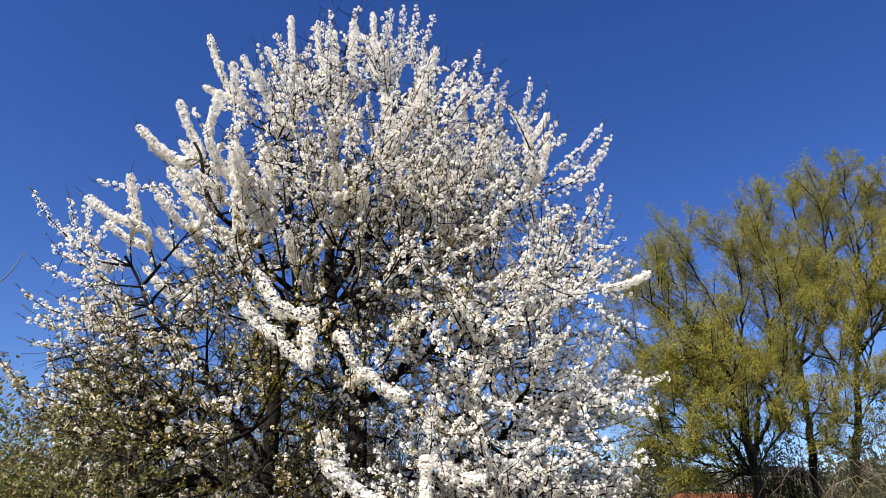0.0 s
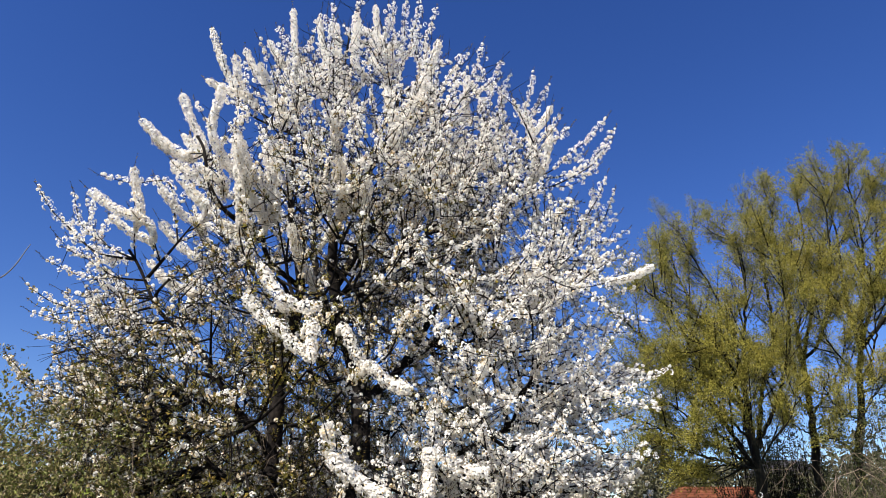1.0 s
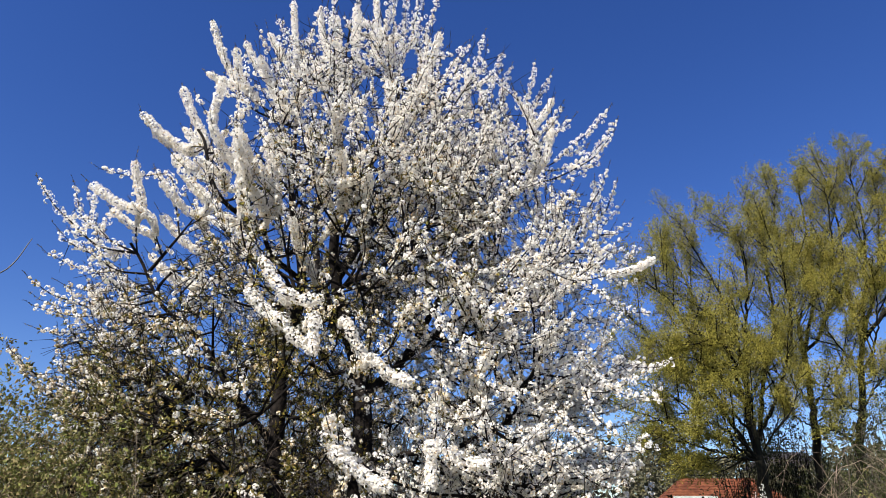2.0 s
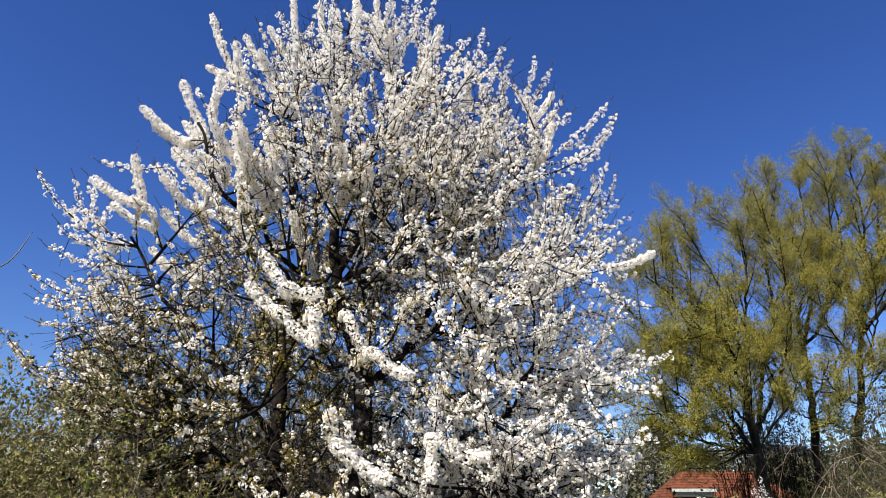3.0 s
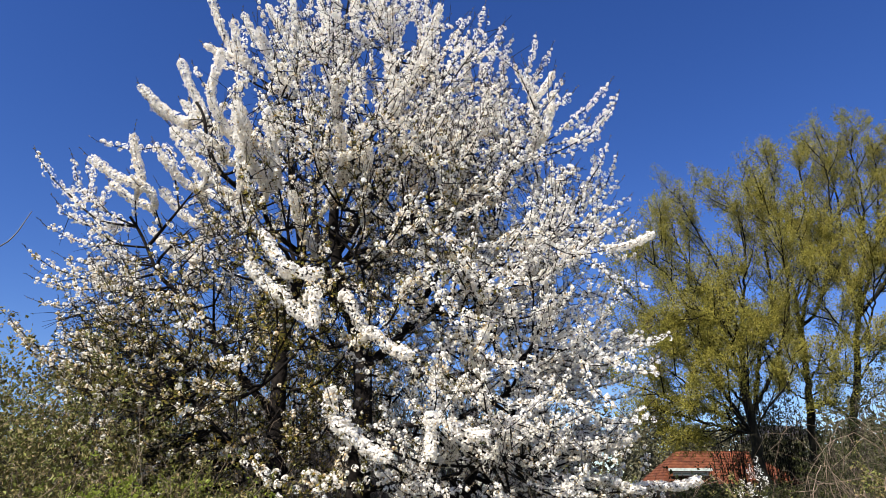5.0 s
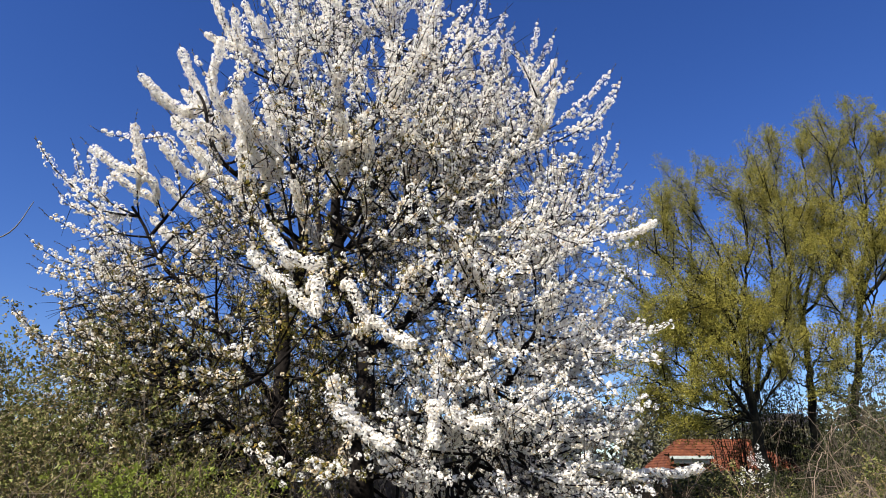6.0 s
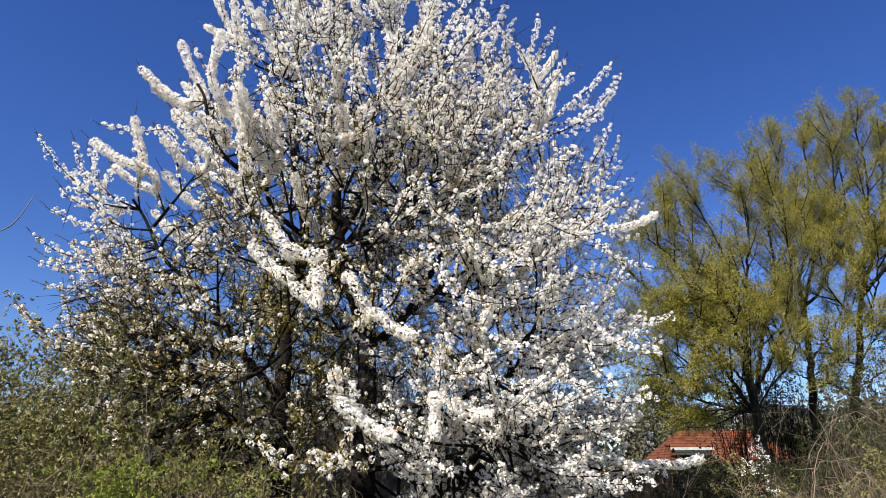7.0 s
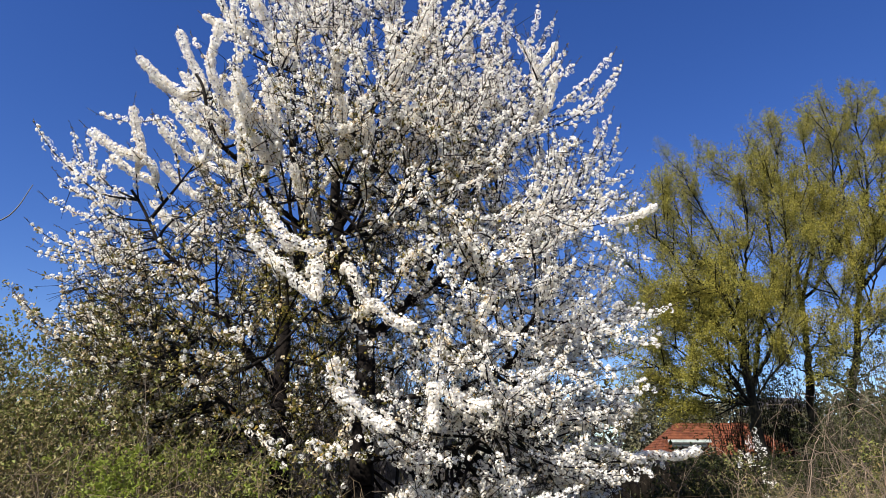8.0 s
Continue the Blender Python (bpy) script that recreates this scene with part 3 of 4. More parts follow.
# boughs on the shaded far side
for k in range(95):
    u, w = rng.random(2)
    az, rise = radians(15 + 150 * u), -0.35 + 1.2 * w
    flat = math.sqrt(1 - min(1, rise * rise))
    tip = HEART + np.array([flat * math.cos(az), flat * math.sin(az), rise]) * (1.6, 1.9, 2.6) * rng.uniform(0.5, 0.9)
    bough(root_for(tip, 0.1), tip, 0.9, 0.22)

# leafy half-bare boughs low on the shaded west side
for k in range(96):
    u, w = rng.random(2)
    az = radians(150 + 120 * u)
    r = 0.6 + 1.3 * math.sqrt(w)
    tip = np.array([-1.15 + math.cos(az) * r, 5.2 + math.sin(az) * r * 0.7, rng.uniform(1.7, 3.4)])
    bough(root_for(tip), tip, 0.75)

for br in boughs.values():
    br.done("bough")

# ---- willows ----
def willow(label, foot, *trunk_way, thick=0.3):
    """A willow's trunk from its foot through the given places."""
    ob = tagged(new("willow_tree"), label, "tree", "willows behind the meadow")
    ob.location = foot
    w = Soup()
    c = spline([np.subtract(p, foot) for p in ((foot[0], foot[1], -0.1), *trunk_way)], 8)
    c[3:] += rng.normal(size=c[3:].shape) * (0.03, 0.03, 0)
    w.tube(c, np.linspace(thick, thick * 0.5, len(c)), 12)
    child("trunk", w.mesh("trunk", WILLOW_BARK), ob, "dark furrowed trunk")
    return ob


def spray(wood, lf, start, way, length, lush):
    """A short upswept twig with loose tufts of small leaves towards its end."""
    b = spline([start, start + way * length * 0.5, start + way * length * 0.55 + unit(way + (0, 0, 0.4)) * length * 0.45], 3)
    wood.tube(b[::3], np.linspace(0.006 + 0.005 * length, 0.003, len(b[::3])), 3)
    q, tq, sq = along(b, 0.17)
    for j in range(len(q)):
        m = int(rng.exponential(14 * lush) + 5)
        d = unit(tq[j] * 0.8 + rng.normal(size=3) * 0.6 + (0, 0, 0.2))
        at = q[j] + d * rng.uniform(0, 0.3, (m, 1)) + rng.normal(size=(m, 3)) * 0.075
        lf.append(leaves(at, unit(d + rng.normal(size=(m, 3)) * 0.8), rng.uniform(0.05, 0.1, m), rng.uniform(0.024, 0.042, m)))


def grow(tree, *points, lush=1.0):
    """A limb through the given places, with rising boughs that end in plumes of leaves."""
    c = spline(np.array(points) - np.array(tree.location), 9)
    reach = np.linalg.norm(np.diff(c, axis=0), axis=1).sum()
    c[1:-1] += rng.normal(size=c[1:-1].shape) * 0.022
    wood, lf = Soup(), []
    wood.tube(c, np.linspace(0.02 + 0.0065 * reach, 0.012, len(c)), 8)
    p, t, s = along(c, 0.4)
    plumes = [(c[-12:], 0.0)]
    for k in range(len(p)):
        if s[k] < 0.14:
            continue
        side = unit(np.cross(t[k], rng.normal(size=3)))
        length = rng.uniform(1.1, 2.9) * (1.15 - 0.6 * s[k]) * min(1, reach / 5)
        way = unit(t[k] * 0.85 + side * 0.75 + (0, 0, 0.15))
        e = p[k] + way * length * 0.5
        b = spline([p[k], e, e + unit(way + (0, 0, 0.35)) * length * 0.5], 6)
        wood.tube(b[::2], np.linspace(0.014 + 0.009 * length, 0.006, len(b[::2])), 5)
        plumes.append((b, 0.3))
    for b, bare in plumes:
        fresh = lush * rng.uniform(0.55, 1.35)
        q, tq, sq = along(b, 0.2)
        for j in range(len(q)):
            if sq[j] < bare:
                continue
            for _ in range(2):
                side = unit(np.cross(tq[j], rng.normal(size=3)))
                spray(wood, lf, q[j], unit(tq[j] * 0.8 + side * 0.75 + (0, 0, 0.1)), rng.uniform(0.25, 0.9) * (1.1 - 0.4 * sq[j]), fresh)
    limb = child("limb", wood.mesh("limb", WILLOW_BARK), tree)
    v, f = join(lf)
    child("foliage", mesh_of("foliage", v, f, WILLOW_LEAF), limb, "yellow-green spring leaves", "stuff")


tree = willow("spreading willow with yellow-green spring leaves and forked trunk", (10.95, 24.0, 0), (10.9, 24.0, 2.2), (10.85, 24.0, 4.3), thick=0.27)
grow(tree, (10.8, 24.0, 3.5), (9.9, 23.7, 4.9), (9.1, 23.4, 6.6), (8.4, 23.1, 8.7), (7.4, 22.8, 9.6), (6.6, 22.5, 9.7))
grow(tree, (10.8, 24.0, 3.5), (10.8, 23.8, 6.0), (10.6, 23.6, 7.5), (9.6, 23.4, 8.7), (8.4, 23.2, 9.5), (8.0, 23.0, 10.6))
grow(tree, (10.8, 24.0, 3.5), (10.9, 24.2, 6.9), (10.9, 24.4, 8.7), (10.6, 24.6, 10.2), (10.1, 24.8, 11.8), (9.7, 25.0, 13.3))
grow(tree, (10.9, 24.0, 4.0), (10.9, 24.0, 5.9), (11.2, 24.0, 8.2), (11.6, 24.0, 10.2), (11.6, 24.0, 11.7), (10.9, 24.0, 12.9))
grow(tree, (11.0, 24.0, 4.2), (11.7, 24.3, 6.5), (12.6, 24.6, 8.2), (12.9, 24.9, 10.8), (13.1, 25.2, 12.3), (12.7, 25.5, 14.2))
grow(tree, (11.0, 24.0, 4.4), (11.7, 23.9, 5.5), (12.4, 23.8, 7.0), (12.8, 23.7, 8.3), (12.8, 23.6, 10.3), (12.4, 23.5, 12.6))
grow(tree, (10.8, 24.0, 3.5), (9.9, 23.4, 4.3), (8.6, 22.8, 4.8), (7.6, 22.1, 5.3), (6.4, 21.5, 5.7))
grow(tree, (10.8, 24.0, 3.5), (9.9, 23.5, 3.6), (8.8, 23.0, 3.8), (7.7, 22.5, 4.0), (6.6, 22.0, 4.2))
grow(tree, (9.8, 23.5, 4.9), (8.5, 23.0, 6.5), (7.3, 22.5, 7.4), (6.2, 22.0, 8.3))
grow(tree, (9.8, 23.5, 4.9), (8.4, 23.0, 5.9), (7.4, 22.5, 6.4), (6.1, 22.0, 6.7))
grow(tree, (10.8, 24.0, 3.5), (10.8, 24.6, 6.6), (10.3, 25.2, 8.5), (9.7, 25.9, 11.7), (9.6, 26.5, 13.4))
grow(tree, (10.9, 24.0, 5.9), (10.1, 23.2, 7.1), (9.4, 22.3, 7.3), (8.2, 21.5, 7.4))
grow(tree, (10.8, 24.0, 3.5), (11.4, 23.7, 4.4), (12.0, 23.3, 5.2), (12.3, 23.0, 6.2), lush=1.3)
grow(tree, (10.8, 24.0, 3.5), (9.7, 23.5, 3.6), (8.4, 23.0, 3.5), (7.1, 22.5, 3.6), lush=1.3)
grow(tree, (10.7, 24.0, 4.6), (9.4, 23.3, 5.5), (8.1, 22.7, 6.4), (7.1, 22.0, 6.5), lush=1.3)
grow(tree, (10.9, 24.0, 5.2), (10.0, 23.5, 6.2), (9.1, 23.0, 6.5), (8.3, 22.5, 7.0), lush=1.3)
grow(tree, (10.8, 24.0, 3.5), (9.3, 23.3, 4.2), (7.8, 22.5, 4.4), (6.4, 21.8, 4.8), lush=1.3)
tree = willow("slender upright willow with yellow-green spring leaves", (13.6, 26.0, 0), (14.0, 26.0, 4.0), (14.2, 26.0, 6.0), (14.4, 26.0, 8.2), thick=0.18)
grow(tree, (14.3, 26.0, 7.8), (14.3, 26.0, 9.7), (14.2, 26.0, 11.7), (14.3, 26.0, 14.1), (14.8, 26.0, 15.5))
grow(tree, (14.3, 26.0, 7.8), (15.4, 26.2, 10.5), (15.8, 26.5, 13.2), (16.1, 26.8, 15.6), (16.7, 27.0, 16.6))
grow(tree, (14.3, 26.0, 7.8), (15.1, 25.8, 8.7), (16.0, 25.5, 11.5), (16.2, 25.2, 14.0), (16.0, 25.0, 15.1))
grow(tree, (14.2, 26.0, 5.7), (14.8, 25.5, 6.5), (15.3, 25.0, 7.6), (15.5, 24.5, 8.8))
grow(tree, (14.2, 26.0, 5.7), (13.3, 25.5, 6.5), (12.5, 25.0, 6.9), (12.2, 24.5, 7.9))
grow(tree, (14.2, 26.0, 6.9), (14.1, 25.7, 8.6), (14.6, 25.3, 10.5), (14.3, 25.0, 11.8))
grow(tree, (14.1, 26.0, 4.9), (13.2, 25.5, 5.2), (12.4, 25.0, 5.8), lush=1.3)
grow(tree, (14.1, 26.0, 5.1), (14.6, 25.2, 5.4), (14.7, 24.5, 6.0), lush=1.3)
grow(tree, (14.3, 26.0, 6.0), (13.7, 25.5, 7.1), (13.2, 25.0, 8.0), lush=1.3)
tree = willow("tall full willow with yellow-green spring leaves", (14.6, 25.5, 0), (15.2, 25.5, 3.5), (15.9, 25.5, 6.0), (16.4, 25.5, 8.4), thick=0.19)
grow(tree, (16.4, 25.5, 8.1), (16.4, 25.6, 10.3), (16.8, 25.8, 12.9), (16.9, 25.9, 14.8), (17.1, 26.0, 16.4))
grow(tree, (16.4, 25.5, 8.1), (17.1, 25.4, 10.7), (17.5, 25.2, 13.2), (17.4, 25.1, 15.3), (17.3, 25.0, 16.2))
grow(tree, (16.4, 25.5, 8.1), (17.7, 25.7, 10.6), (18.6, 25.8, 13.5), (19.1, 26.0, 16.4))
grow(tree, (16.4, 25.5, 8.1), (18.3, 25.5, 10.3), (19.3, 25.5, 13.3), (20.1, 25.5, 16.7))
grow(tree, (16.4, 25.5, 8.1), (17.2, 25.2, 9.0), (18.6, 24.8, 10.0), (19.8, 24.5, 12.1))
grow(tree, (16.0, 25.5, 6.8), (15.2, 24.8, 7.5), (14.4, 24.2, 8.2), (13.9, 23.5, 9.1))
grow(tree, (16.0, 25.5, 6.8), (16.4, 24.7, 7.9), (16.3, 23.8, 9.5), (15.8, 23.0, 10.5))
grow(tree, (15.7, 25.5, 5.4), (16.3, 24.5, 6.6), (16.6, 23.5, 7.0))
grow(tree, (15.7, 25.5, 5.4), (14.4, 24.5, 5.7), (13.4, 23.5, 6.4))
grow(tree, (15.4, 25.5, 4.5), (15.9, 24.8, 4.9), (16.1, 24.0, 5.3), lush=1.3)
grow(tree, (15.3, 25.5, 4.2), (14.4, 24.8, 4.5), (13.4, 24.0, 4.6), lush=1.3)
grow(tree, (15.9, 25.5, 6.3), (16.0, 24.5, 6.6), (16.0, 23.5, 7.5), lush=1.3)
grow(tree, (16.4, 25.5, 8.1), (16.1, 25.3, 9.5), (15.5, 25.2, 10.6), (15.3, 25.0, 11.8), lush=1.3)


# ---- hedges and brambles ----
def thicket(name, label, centre, size, n_stems, n_leaves, leaf_mat, stem_mat, leaf_len=0.04, category="hedge", arch=0.5, stem_r=0.004, fresh=0, shell=0.55, reach=0.38):
    """A mound of arching stems with leaves in it."""
    ob = tagged(new(name), label, category)
    centre, size = np.array(centre, float), np.array(size, float)
    ob.location = centre
    w = Soup()
    for _ in range(n_stems):
        az = rng.uniform(0, 2 * np.pi)
        rr = math.sqrt(rng.random())
        f = np.array([math.cos(az) * size[0] * rr * 0.9, math.sin(az) * size[1] * rr * 0.9, 0.0])
        top = size[2] * math.sqrt(max(0.05, 1 - rr * rr * 0.8)) * rng.uniform(0.55, 1.0)
        d = np.clip(rng.normal(size=3), -1.3, 1.3) * (1, 1, 0) * min(0.25 * size[2], reach)
        e = f + d * 1.9 + (0, 0, top * rng.uniform(1 - arch, 1.0))
        c = spline([f, f + d * 0.7 + (0, 0, top * 0.75), f + d * 1.3 + (0, 0, top), e], 3)
        c[1:] += rng.normal(size=c[1:].shape) * 0.014
        w.tube(c, np.linspace(stem_r * rng.uniform(0.7, 1.6), stem_r * 0.35, len(c)), 3)
    child("stem", w.mesh("stem", stem_mat), ob, "tangled arching stems", "stuff")

    def scatter(n, deep):
        d = unit(rng.normal(size=(n, 3)))
        d[:, 2] = np.abs(d[:, 2]) * 1.5 + 0.05
        d = unit(d)
        rr = 1 - rng.random((n, 1)) ** 1.5 * deep
        p = d * size * rr
        lump = np.sin(p[:, :1] * 7 + 1) * np.sin(p[:, 1:2] * 8) * np.sin(p[:, 2:] * 9 + 2)
        return p * (1 + 0.28 * lump) + rng.normal(size=(n, 3)) * 0.04, d

    def sprigs(n, deep, name, mat, text):
        """Leaves in small sprays, with gaps between."""
        m = max(1, n // 13)
        p, d = scatter(m, deep)
        way = unit(rng.normal(size=p.shape) + d * 0.9 + (0, 0, 0.3))
        k = rng.integers(6, 20, m)
        p, way = np.repeat(p, k, 0), np.repeat(way, k, 0)
        u = rng.random((len(p), 1))
        p = p + way * (u - 0.3) * leaf_len * 4.5 + rng.normal(size=p.shape) * leaf_len * 0.55
        big = leaf_len * np.clip(np.exp(rng.normal(size=len(p)) * 0.35), 0.4, 1.9)
        v, f = leaves(p, unit(rng.normal(size=p.shape) + way * 0.8), big, big * rng.uniform(0.4, 0.75, len(p)))
        child(name, mesh_of(name, v, f, mat), ob, text, "stuff")

    if n_leaves:
        sprigs(n_leaves, shell, "leaf", leaf_mat, "small olive-green leaves" if leaf_mat is not PETAL else "white blossom")
    if fresh:
        sprigs(fresh, 0.12, "fresh_leaf", FRESH_LEAF, "bright green new leaves")
    return ob


def bare_shrub(label, centre, spread, height, count, mat=GREY_TWIG):
    """Upright grey rods that fork into fine twigs."""
    ob = tagged(new("bare_shrub"), label, "shrub", "bare shrubs")
    ob.location = centre
    for k in range(count):
        w = Soup()
        az = k * 2.4
        rr = math.sqrt((k + 0.5) / count)
        f = np.array([math.cos(az), math.sin(az), 0]) * spread * 0.45 * rr
        e = f * 2.1 + rng.normal(size=3) * 0.15 + (0, 0, height * rng.uniform(0.75, 1.0) * (1 - 0.25 * rr * rr))
        c = spline([f, f * 1.35 + (0, 0, e[2] * 0.5), e], 8)
        w.tube(c, np.linspace(0.022, 0.004, len(c)), 4)
        p, t, s = along(c, 0.16)
        for i in range(4, len(p)):
            d = unit(t[i] * 0.8 + unit(rng.normal(size=3)) * 0.8)
            ln = rng.uniform(0.3, 0.8)
            b = spline([p[i], p[i] + d * ln * 0.5, p[i] + d * ln * 0.6 + unit(d + (0, 0, 0.5)) * ln * 0.4], 3)
            w.tube(b, np.linspace(0.006, 0.002, len(b)), 3)
            for m in (2, 4):
                g = unit(d + rng.normal(size=3) * 0.6)
                w.tube([b[m], b[m] + g * ln * 0.4], [0.003, 0.0015], 3)
        child("rod", w.mesh("rod", mat), ob)


def arching_canes(label, centre, spread, height, count, mat=PALE_CANE, radius=0.0062, reach=1.0):
    """Long single canes that arch over and come down again."""
    ob = tagged(new("bramble"), label, "bramble")
    ob.location = centre
    for _ in range(count):
        f = rng.normal(size=3) * (spread, 0.3, 0)
        az = rng.uniform(0, 6.28)
        d = np.array([math.cos(az), 0.6 * math.sin(az), 0]) * rng.uniform(0.35, 0.9) * reach
        h = height * rng.uniform(0.62, 1.0)
        c = spline([f, f + d * 0.35 + (0, 0, h * 0.72), f + d * 0.85 + (0, 0, h), f + d * 1.4 + (0, 0, h * 0.93), f + d * 1.9 + (0, 0, h * rng.uniform(0.5, 0.8))], 6)
        c[2:-1] += rng.normal(size=c[2:-1].shape) * 0.008
        w = Soup()
        w.tube(c, np.linspace(radius, radius * 0.35, len(c)), 5)
        for m in range(8, len(c) - 2, 2):
            e = unit(c[m + 1] - c[m] + rng.normal(size=3) * 0.05)
            w.tube([c[m], c[m] + e * rng.uniform(0.08, 0.25)], [0.0025, 0.001], 3)
        child("cane", w.mesh("cane", mat), ob)


def grass_clump(label, centre, size, n, height, droop=0.8):
    w = Soup()
    for _ in range(n):
        f = np.array([rng.normal() * size[0] * 0.5, rng.normal() * size[1] * 0.5, 0])
        d = rng.normal(size=3) * (1, 1, 0)
        h = height * rng.uniform(0.6, 1.1)
        c = spline([f, f + d * 0.10 * h + (0, 0, h * 0.7), f + d * 0.28 * h + (0, 0, h), f + d * 0.55 * h + (0, 0, h * rng.uniform(droop * 0.6, 1.0))], 2)
        w.tube(c, np.linspace(0.0019, 0.0009, len(c)), 3)
    ob = tagged(new("dry_grass", w.mesh("dry_grass", STRAW)), label, "grass", kind="stuff")
    ob.location = centre


thicket("bramble_hedge", "bramble hedge of olive leaves and dry brown stems", (-2.35, 4.0, 0), (1.35, 0.8, 2.2), 420, 64000, HEDGE_LEAF, CANE, 0.018, stem_r=0.0018)
thicket("bramble_hedge", "lower bramble hedge with bright green new leaves", (-1.35, 3.5, 0), (1.15, 0.5, 1.6), 260, 42000, HEDGE_LEAF, CANE, 0.016, fresh=5000, stem_r=0.0016)
thicket("bramble_hedge", "leafy hedge end with brown twigs", (-3.6, 4.6, 0), (1.3, 0.8, 2.5), 420, 60000, HEDGE_LEAF, CANE, 0.021, stem_r=0.0026)
thicket("new_shoots", "clump of bright green new bramble leaves", (-1.52, 3.12, 0), (0.3, 0.2, 1.56), 20, 0, HEDGE_LEAF, CANE, 0.017, "bramble", fresh=5200, stem_r=0.002)
thicket("bramble_hedge", "dark leafy hedge behind the brambles", (-4.3, 6.2, 0), (1.7, 0.8, 2.75), 120, 20000, HEDGE_LEAF, CANE, 0.034, stem_r=0.003)
thicket("thorn_bush", "half-bare thorn bush with bronze leaves and brown twigs", (-2.4, 5.5, 0), (1.5, 0.9, 2.75), 420, 26000, YOUNG, CANE, 0.02, "bush", arch=0.2, stem_r=0.004)
thicket("thorn_bush", "thorn bush with dull olive leaves behind the hedge", (-3.0, 6.8, 0), (2.0, 0.9, 3.1), 220, 14000, HEDGE_LEAF, GREY_TWIG, 0.03, "bush", arch=0.2, stem_r=0.005)
thicket("thorn_bush", "grey half-bare thorn bush behind the plum", (-1.1, 7.4, 0), (2.4, 0.9, 3.2), 1300, 12000, HEDGE_LEAF, GREY_TWIG, 0.028, "bush", arch=0.3, stem_r=0.005)
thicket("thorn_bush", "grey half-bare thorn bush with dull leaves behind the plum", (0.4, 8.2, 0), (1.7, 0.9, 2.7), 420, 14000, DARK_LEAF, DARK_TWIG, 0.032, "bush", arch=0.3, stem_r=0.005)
bare_shrub("grey leafless shrub with fine twigs", (-3.7, 9.0, 0), 1.7, 4.0, 30)
bare_shrub("grey leafless shrub with fine twigs", (-1.6, 9.6, 0), 1.9, 4.1, 46)
bare_shrub("grey leafless shrub with fine twigs", (1.0, 10.5, 0), 1.7, 3.4, 26, DARK_TWIG)
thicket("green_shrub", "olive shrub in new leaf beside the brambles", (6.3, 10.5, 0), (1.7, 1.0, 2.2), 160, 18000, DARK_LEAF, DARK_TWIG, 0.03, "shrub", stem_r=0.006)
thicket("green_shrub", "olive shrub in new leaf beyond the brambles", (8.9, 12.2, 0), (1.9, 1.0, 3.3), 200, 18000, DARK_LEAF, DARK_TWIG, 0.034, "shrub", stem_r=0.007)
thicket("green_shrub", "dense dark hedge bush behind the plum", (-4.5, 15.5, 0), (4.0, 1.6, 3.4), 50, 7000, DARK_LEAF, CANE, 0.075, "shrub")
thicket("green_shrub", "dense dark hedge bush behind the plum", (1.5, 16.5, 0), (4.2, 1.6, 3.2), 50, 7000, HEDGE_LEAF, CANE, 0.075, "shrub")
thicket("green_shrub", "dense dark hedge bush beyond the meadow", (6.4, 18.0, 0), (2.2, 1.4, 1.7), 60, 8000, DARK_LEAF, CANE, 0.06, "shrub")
# the bramble's deep shadows are put into its leaf colour
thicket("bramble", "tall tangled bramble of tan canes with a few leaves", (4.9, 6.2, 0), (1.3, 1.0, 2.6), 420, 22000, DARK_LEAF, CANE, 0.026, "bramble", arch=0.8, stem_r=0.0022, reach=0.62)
thicket("bramble", "low bramble of arching pale canes and small green leaves", (3.9, 5.9, 0), (0.9, 0.8, 1.8), 200, 20000, HEDGE_LEAF, CANE, 0.022, "bramble", arch=0.8, stem_r=0.002, reach=0.5)
thicket("blossom_shrub", "small white-flowering shrub beside the brambles", (6.1, 14.0, 0), (0.42, 0.4, 2.0), 40, 2400, PETAL, BARK, 0.03, "shrub")
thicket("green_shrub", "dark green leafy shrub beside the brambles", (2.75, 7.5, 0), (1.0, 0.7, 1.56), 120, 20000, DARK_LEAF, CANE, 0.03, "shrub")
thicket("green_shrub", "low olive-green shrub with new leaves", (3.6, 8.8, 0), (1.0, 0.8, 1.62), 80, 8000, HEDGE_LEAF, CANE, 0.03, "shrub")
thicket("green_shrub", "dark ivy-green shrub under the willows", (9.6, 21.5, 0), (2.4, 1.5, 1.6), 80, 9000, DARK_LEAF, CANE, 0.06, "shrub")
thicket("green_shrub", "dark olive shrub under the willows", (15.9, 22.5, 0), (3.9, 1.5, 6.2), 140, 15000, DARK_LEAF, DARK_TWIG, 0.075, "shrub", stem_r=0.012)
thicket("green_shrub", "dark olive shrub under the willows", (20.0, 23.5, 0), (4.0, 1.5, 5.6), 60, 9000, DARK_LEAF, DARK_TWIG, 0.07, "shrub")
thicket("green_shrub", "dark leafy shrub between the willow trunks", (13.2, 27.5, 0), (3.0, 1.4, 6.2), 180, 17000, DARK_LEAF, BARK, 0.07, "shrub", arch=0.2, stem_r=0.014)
arching_canes("dry straw-coloured stems tangled in the hedge", (-1.3, 3.25, 0), 0.26, 1.66, 46, STRAW, 0.0018, 0.34)
arching_canes("dry straw-coloured stems at the foot of the hedge", (-2.05, 3.05, 0), 0.14, 1.56, 40, STRAW, 0.0018, 0.25)
arching_canes("long pale bramble canes arching over dry grass", (2.75, 4.9, 0), 0.3, 1.8, 20, PALE_CANE, 0.0036, 0.6)
arching_canes("tall pale bramble canes arching over dry grass", (4.1, 5.6, 0), 0.45, 2.3, 26, PALE_CANE, 0.0026)
arching_canes("tangle of dry tan canes before the brambles", (2.45, 4.2, 0), 0.3, 1.44, 60, STRAW, 0.0024, 0.45)
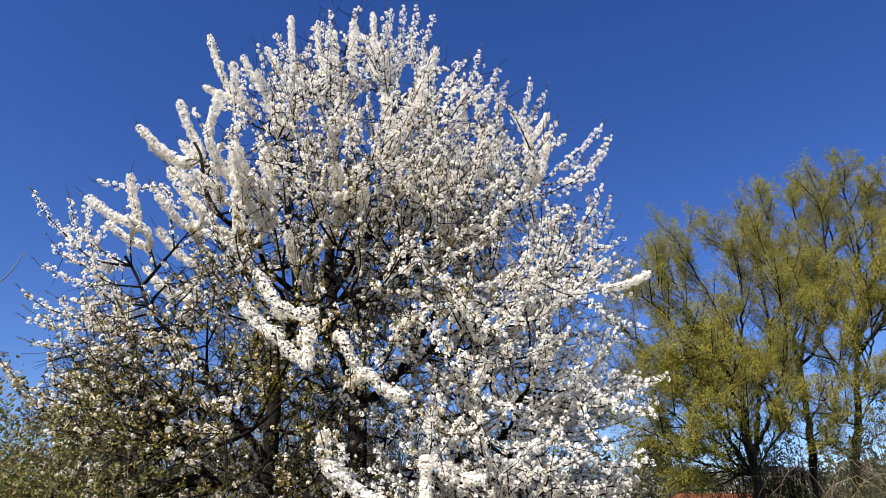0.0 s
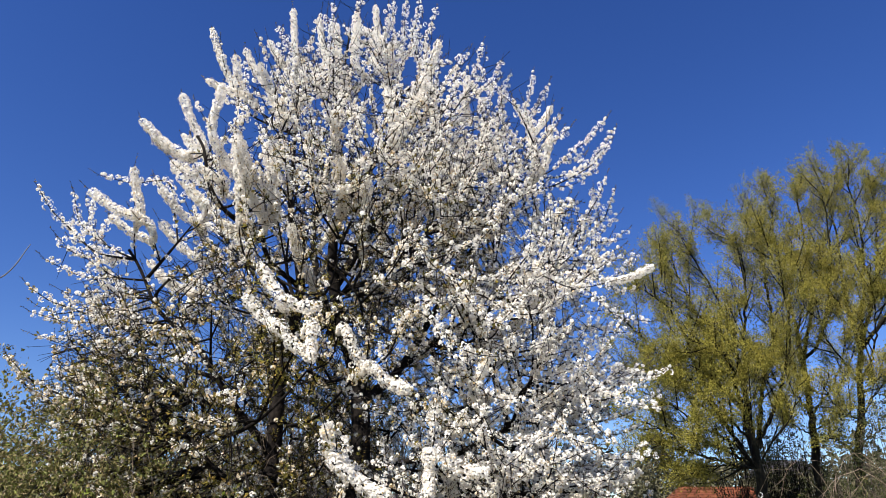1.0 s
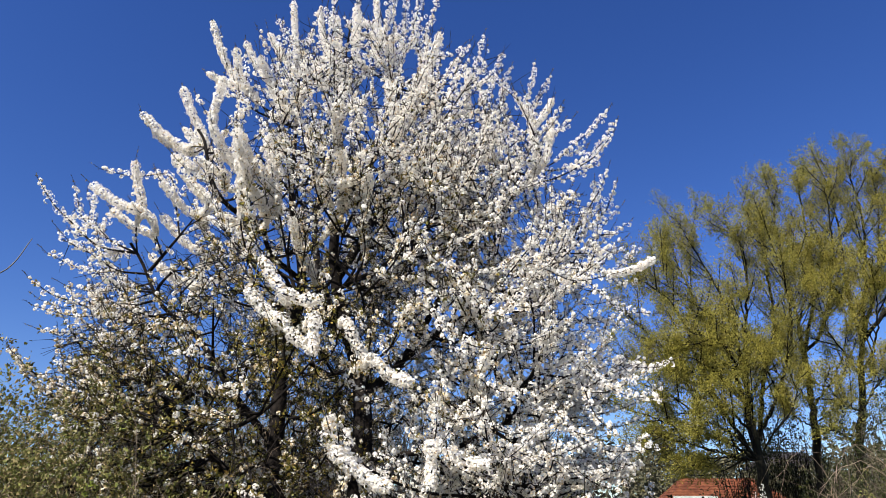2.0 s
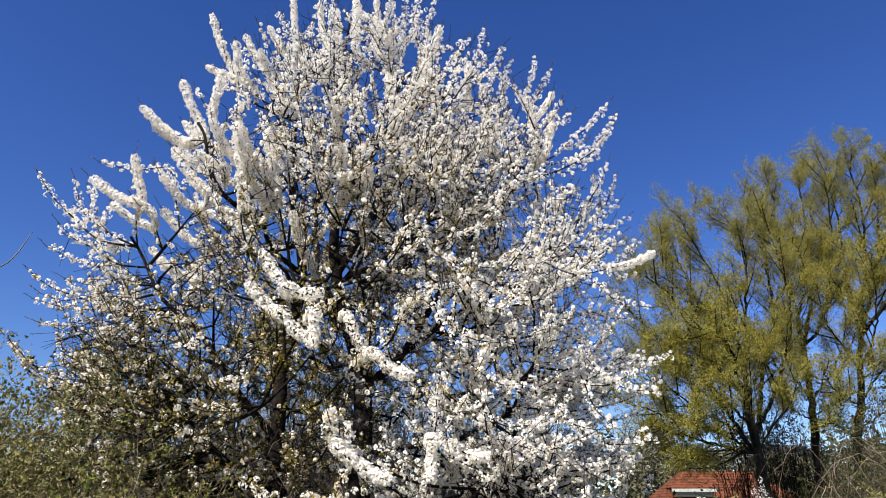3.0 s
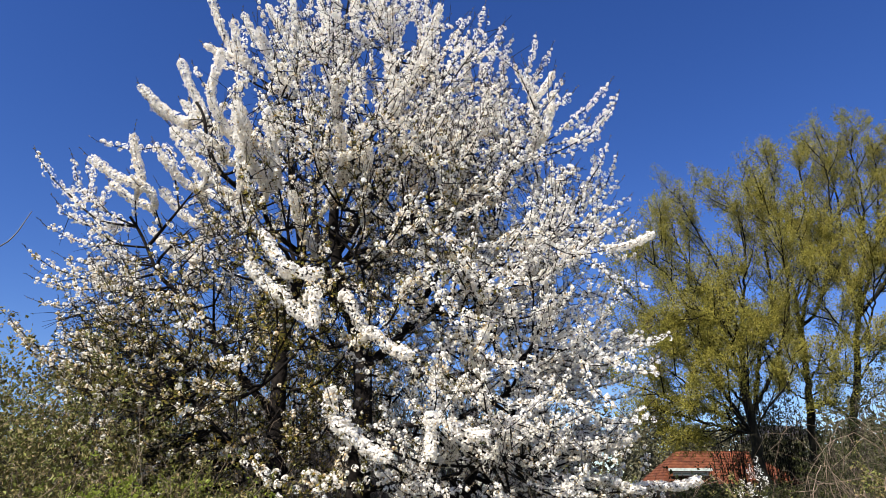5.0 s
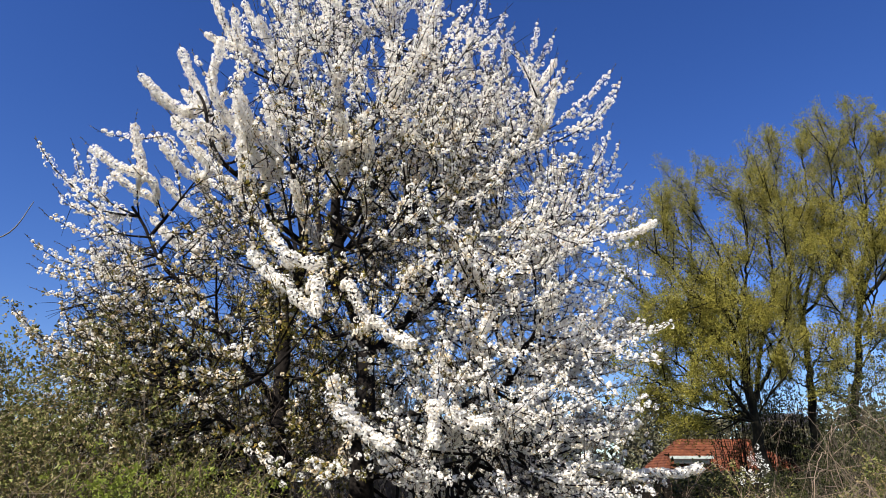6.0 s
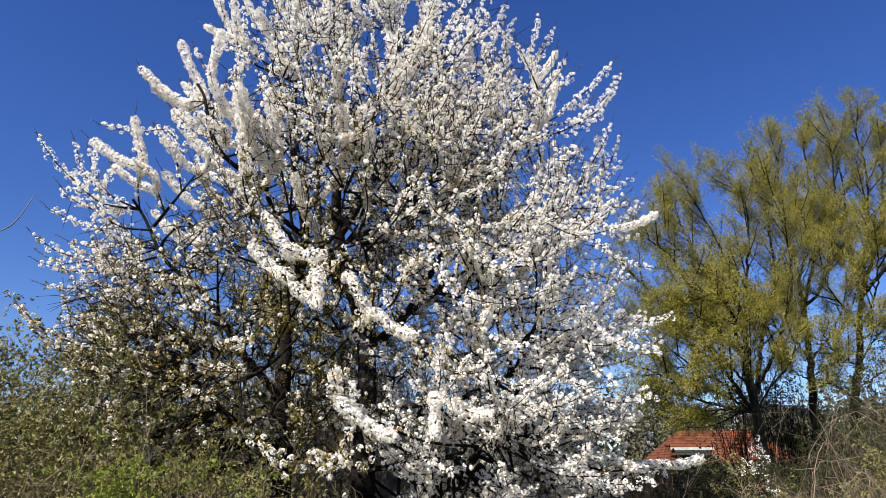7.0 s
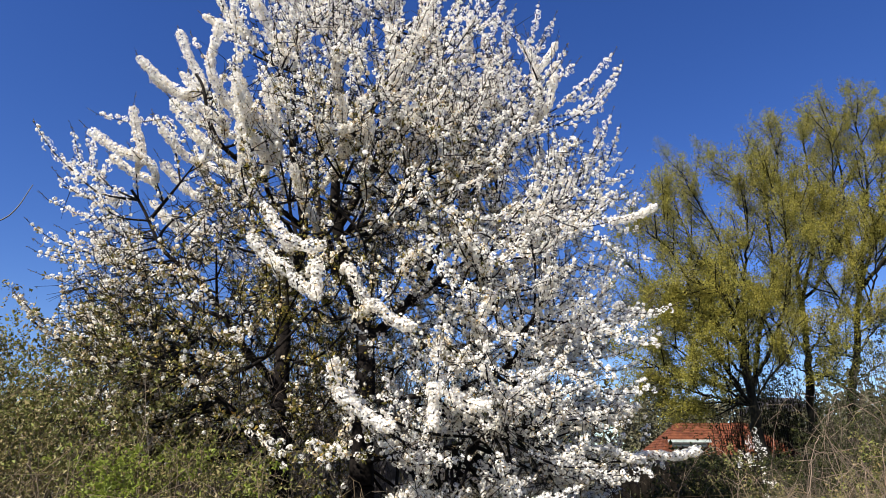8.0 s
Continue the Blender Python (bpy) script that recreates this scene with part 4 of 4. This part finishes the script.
grass_clump("mound of dry straw-coloured grass before the brambles", (2.72, 4.2, 0), (0.5, 0.5), 800, 1.28, 0.8)
grass_clump("dry straw-coloured grass before the hedge", (-2.05, 2.9, 0), (0.16, 0.12), 200, 1.4, 0.8)


def sapling(label, *points):
    w = Soup()
    c = spline(points, 6)
    w.tube(c - c[0], np.linspace(0.011, 0.0025, len(c)), 5)
    ob = tagged(new("bare_sapling", w.mesh("bare_sapling", GREY_TWIG)), label, "sapling")
    ob.location = c[0]


sapling("thin leafless sapling rising out of the hedge", (-3.75, 4.1, 0), (-3.6, 4.15, 1.8), (-3.35, 4.2, 2.95), (-3.03, 4.2, 3.19), (-2.91, 4.2, 3.42))

# ---- houses ----
def box(bm, x0, x1, y0, y1, z0, z1):
    m = Matrix.LocRotScale(((x0 + x1) / 2, (y0 + y1) / 2, (z0 + z1) / 2), None, (x1 - x0, y1 - y0, z1 - z0))
    bmesh.ops.create_cube(bm, size=1, matrix=m)
    return bm


def hip_roof(bm, x0, x1, y0, y1, z0, z1, hip, courses=9):
    """A hipped roof laid in stepped courses."""
    yc = (y0 + y1) / 2
    prev = None
    for k in range(courses + 1):
        u = k / courses
        z = z0 + (z1 - z0) * u
        a0, a1 = x0 + hip * u, x1 - hip * u
        b0, b1 = y0 + (yc - 0.05 - y0) * u, y1 + (yc + 0.05 - y1) * u
        ring = [bm.verts.new(co) for co in ((a0, b0, z), (a1, b0, z), (a1, b1, z), (a0, b1, z))]
        if prev:
            for i in range(4):
                bm.faces.new((prev[i], prev[(i + 1) % 4], ring[(i + 1) % 4], ring[i]))
        lip = [bm.verts.new((v.co.x, v.co.y, v.co.z + 0.05)) for v in ring]
        for i in range(4):
            bm.faces.new((ring[i], ring[(i + 1) % 4], lip[(i + 1) % 4], lip[i]))
        prev = lip
    bm.faces.new(prev)
    return bm


def window(house, x0, x1, y, z0, z1, bars=2, label="", mat=PAINT):
    """A window in a wall that faces the camera's side."""
    t = 0.09
    bm = bmesh.new()
    for a in ((x0, x1, z0, z0 + t), (x0, x1, z1 - t, z1), (x0, x0 + t, z0 + t, z1 - t), (x1 - t, x1, z0 + t, z1 - t)):
        box(bm, a[0], a[1], y - 0.12, y, a[2], a[3])
    for k in range(1, bars):
        c = x0 + (x1 - x0) * k / bars
        box(bm, c - t / 2, c + t / 2, y - 0.10, y, z0 + t, z1 - t)
    win = part("window", bm, mat, house, label or "white-framed window")
    part("pane", box(bmesh.new(), x0 + t, x1 - t, y - 0.05, y - 0.03, z0 + t, z1 - t), PANE, win)


def board_fence(label, x0, x1, y, height):
    """A close-boarded fence: upright boards on two rails, between posts."""
    f = tagged(new("fence"), label, "fence")
    f.location = (x0, y, 0)
    k, x = 0, 0.0
    while x < x1 - x0:
        top = height + 0.03 * math.sin(k * 2.7)
        part("board", box(bmesh.new(), x, x + 0.135, -0.012, 0.012, 0.05, top), SHADED_WOOD, f)
        if k % 12 == 0:
            part("post", box(bmesh.new(), x, x + 0.09, 0.03, 0.12, -0.1, height + 0.06), SHADED_WOOD, f)
        x += 0.15
        k += 1
    for z in (0.35, height - 0.3):
        part("rail", box(bmesh.new(), 0, x1 - x0, 0.0125, 0.029, z, z + 0.08), SHADED_WOOD, f)


board_fence("board fence behind the plum, coloured dark as in shade", 2.2, 4.6, 10.2, 1.52)


def red_house():
    h = tagged(new("house"), "low house with a red-tiled hipped roof and brick walls coloured as in shade", "house")
    h.location = (21.6, 58.5, 0)
    part("wall", box(bmesh.new(), -4.2, 6.0, -3, 3, 0, 2.2), BRICKWORK, h, "brick wall, the eave's shade put into its colour")
    part("roof", hip_roof(bmesh.new(), -4.7, 6.6, -3.6, 3.6, 2.15, 4.8, 2.6, 12), ROOF, h, "red clay tiles, darkened for the trees' shade")
    bm = box(bmesh.new(), -3.75, -0.6, -3.3, -1.4, 2.75, 3.35)
    dormer = part("dormer", bm, ROOF, h, "wide flat dormer")
    part("fascia", box(bmesh.new(), -3.9, -0.45, -3.45, -3.3, 3.14, 3.36), FASCIA, dormer, "white-painted board")
    # window strip in slate colour, standing for the shadow below the fascia
    window(h, -3.6, -0.8, -3.32, 2.76, 3.10, 4, "strip window darkened as the shadow under the fascia", SLATE)
    part("gutter", box(bmesh.new(), -4.75, 6.65, -3.72, -3.6, 2.08, 2.18), SLATE, h, "dark gutter")


def grey_house():
    h = tagged(new("house"), "dark plastered house with a dark roof and white-framed windows", "house")
    h.location = (41.0, 78.0, 0)
    part("wall", box(bmesh.new(), -6, 0, -3, 3, 0, 7.0), RENDERED, h)
    part("roof", hip_roof(bmesh.new(), -6.5, 0.5, -3.5, 3.5, 6.95, 8.7, 1.2), SLATE, h, "dark roof")
    window(h, -5.0, -3.2, -3.0, 4.9, 6.3)
    window(h, -2.4, -0.9, -3.0, 4.9, 6.3)


red_house()
grey_house()


# ---- distance ----
def far_wood(label, x0, x1, y, height, n, size=1.0):
    p = np.stack([rng.uniform(x0, x1, n), y + rng.normal(size=n) * 2.5, rng.random(n)], 1)
    top = height * (0.7 + 0.2 * np.sin(p[:, 0] * 0.35) + 0.12 * np.sin(p[:, 0] * 1.1 + 2) + 0.06 * np.sin(p[:, 0] * 2.9))
    p[:, 2] *= top
    v, f = leaves(p, unit(rng.normal(size=p.shape)), rng.uniform(0.8, 1.6, n) * size, rng.uniform(0.5, 1.0, n) * size)
    tagged(new("far_trees", mesh_of("far_trees", v, f, FAR_LEAF)), label, "trees", kind="stuff")


far_wood("brown-green row of distant trees and hedges", -70, 100, 96, 13.0, 9000)
far_wood("olive row of distant trees beside the houses", 34, 110, 92, 13.0, 9000, 0.6)
far_wood("olive row of trees before the dark house", 36.5, 80, 70, 9.5, 18000, 0.4)
far_wood("dark green row of trees behind the red-roofed house", 19, 37, 74, 10.5, 14000, 0.4)
far_wood("brown-green distant hedge beyond the meadow", 12, 60, 66, 3.4, 16000, 0.4)
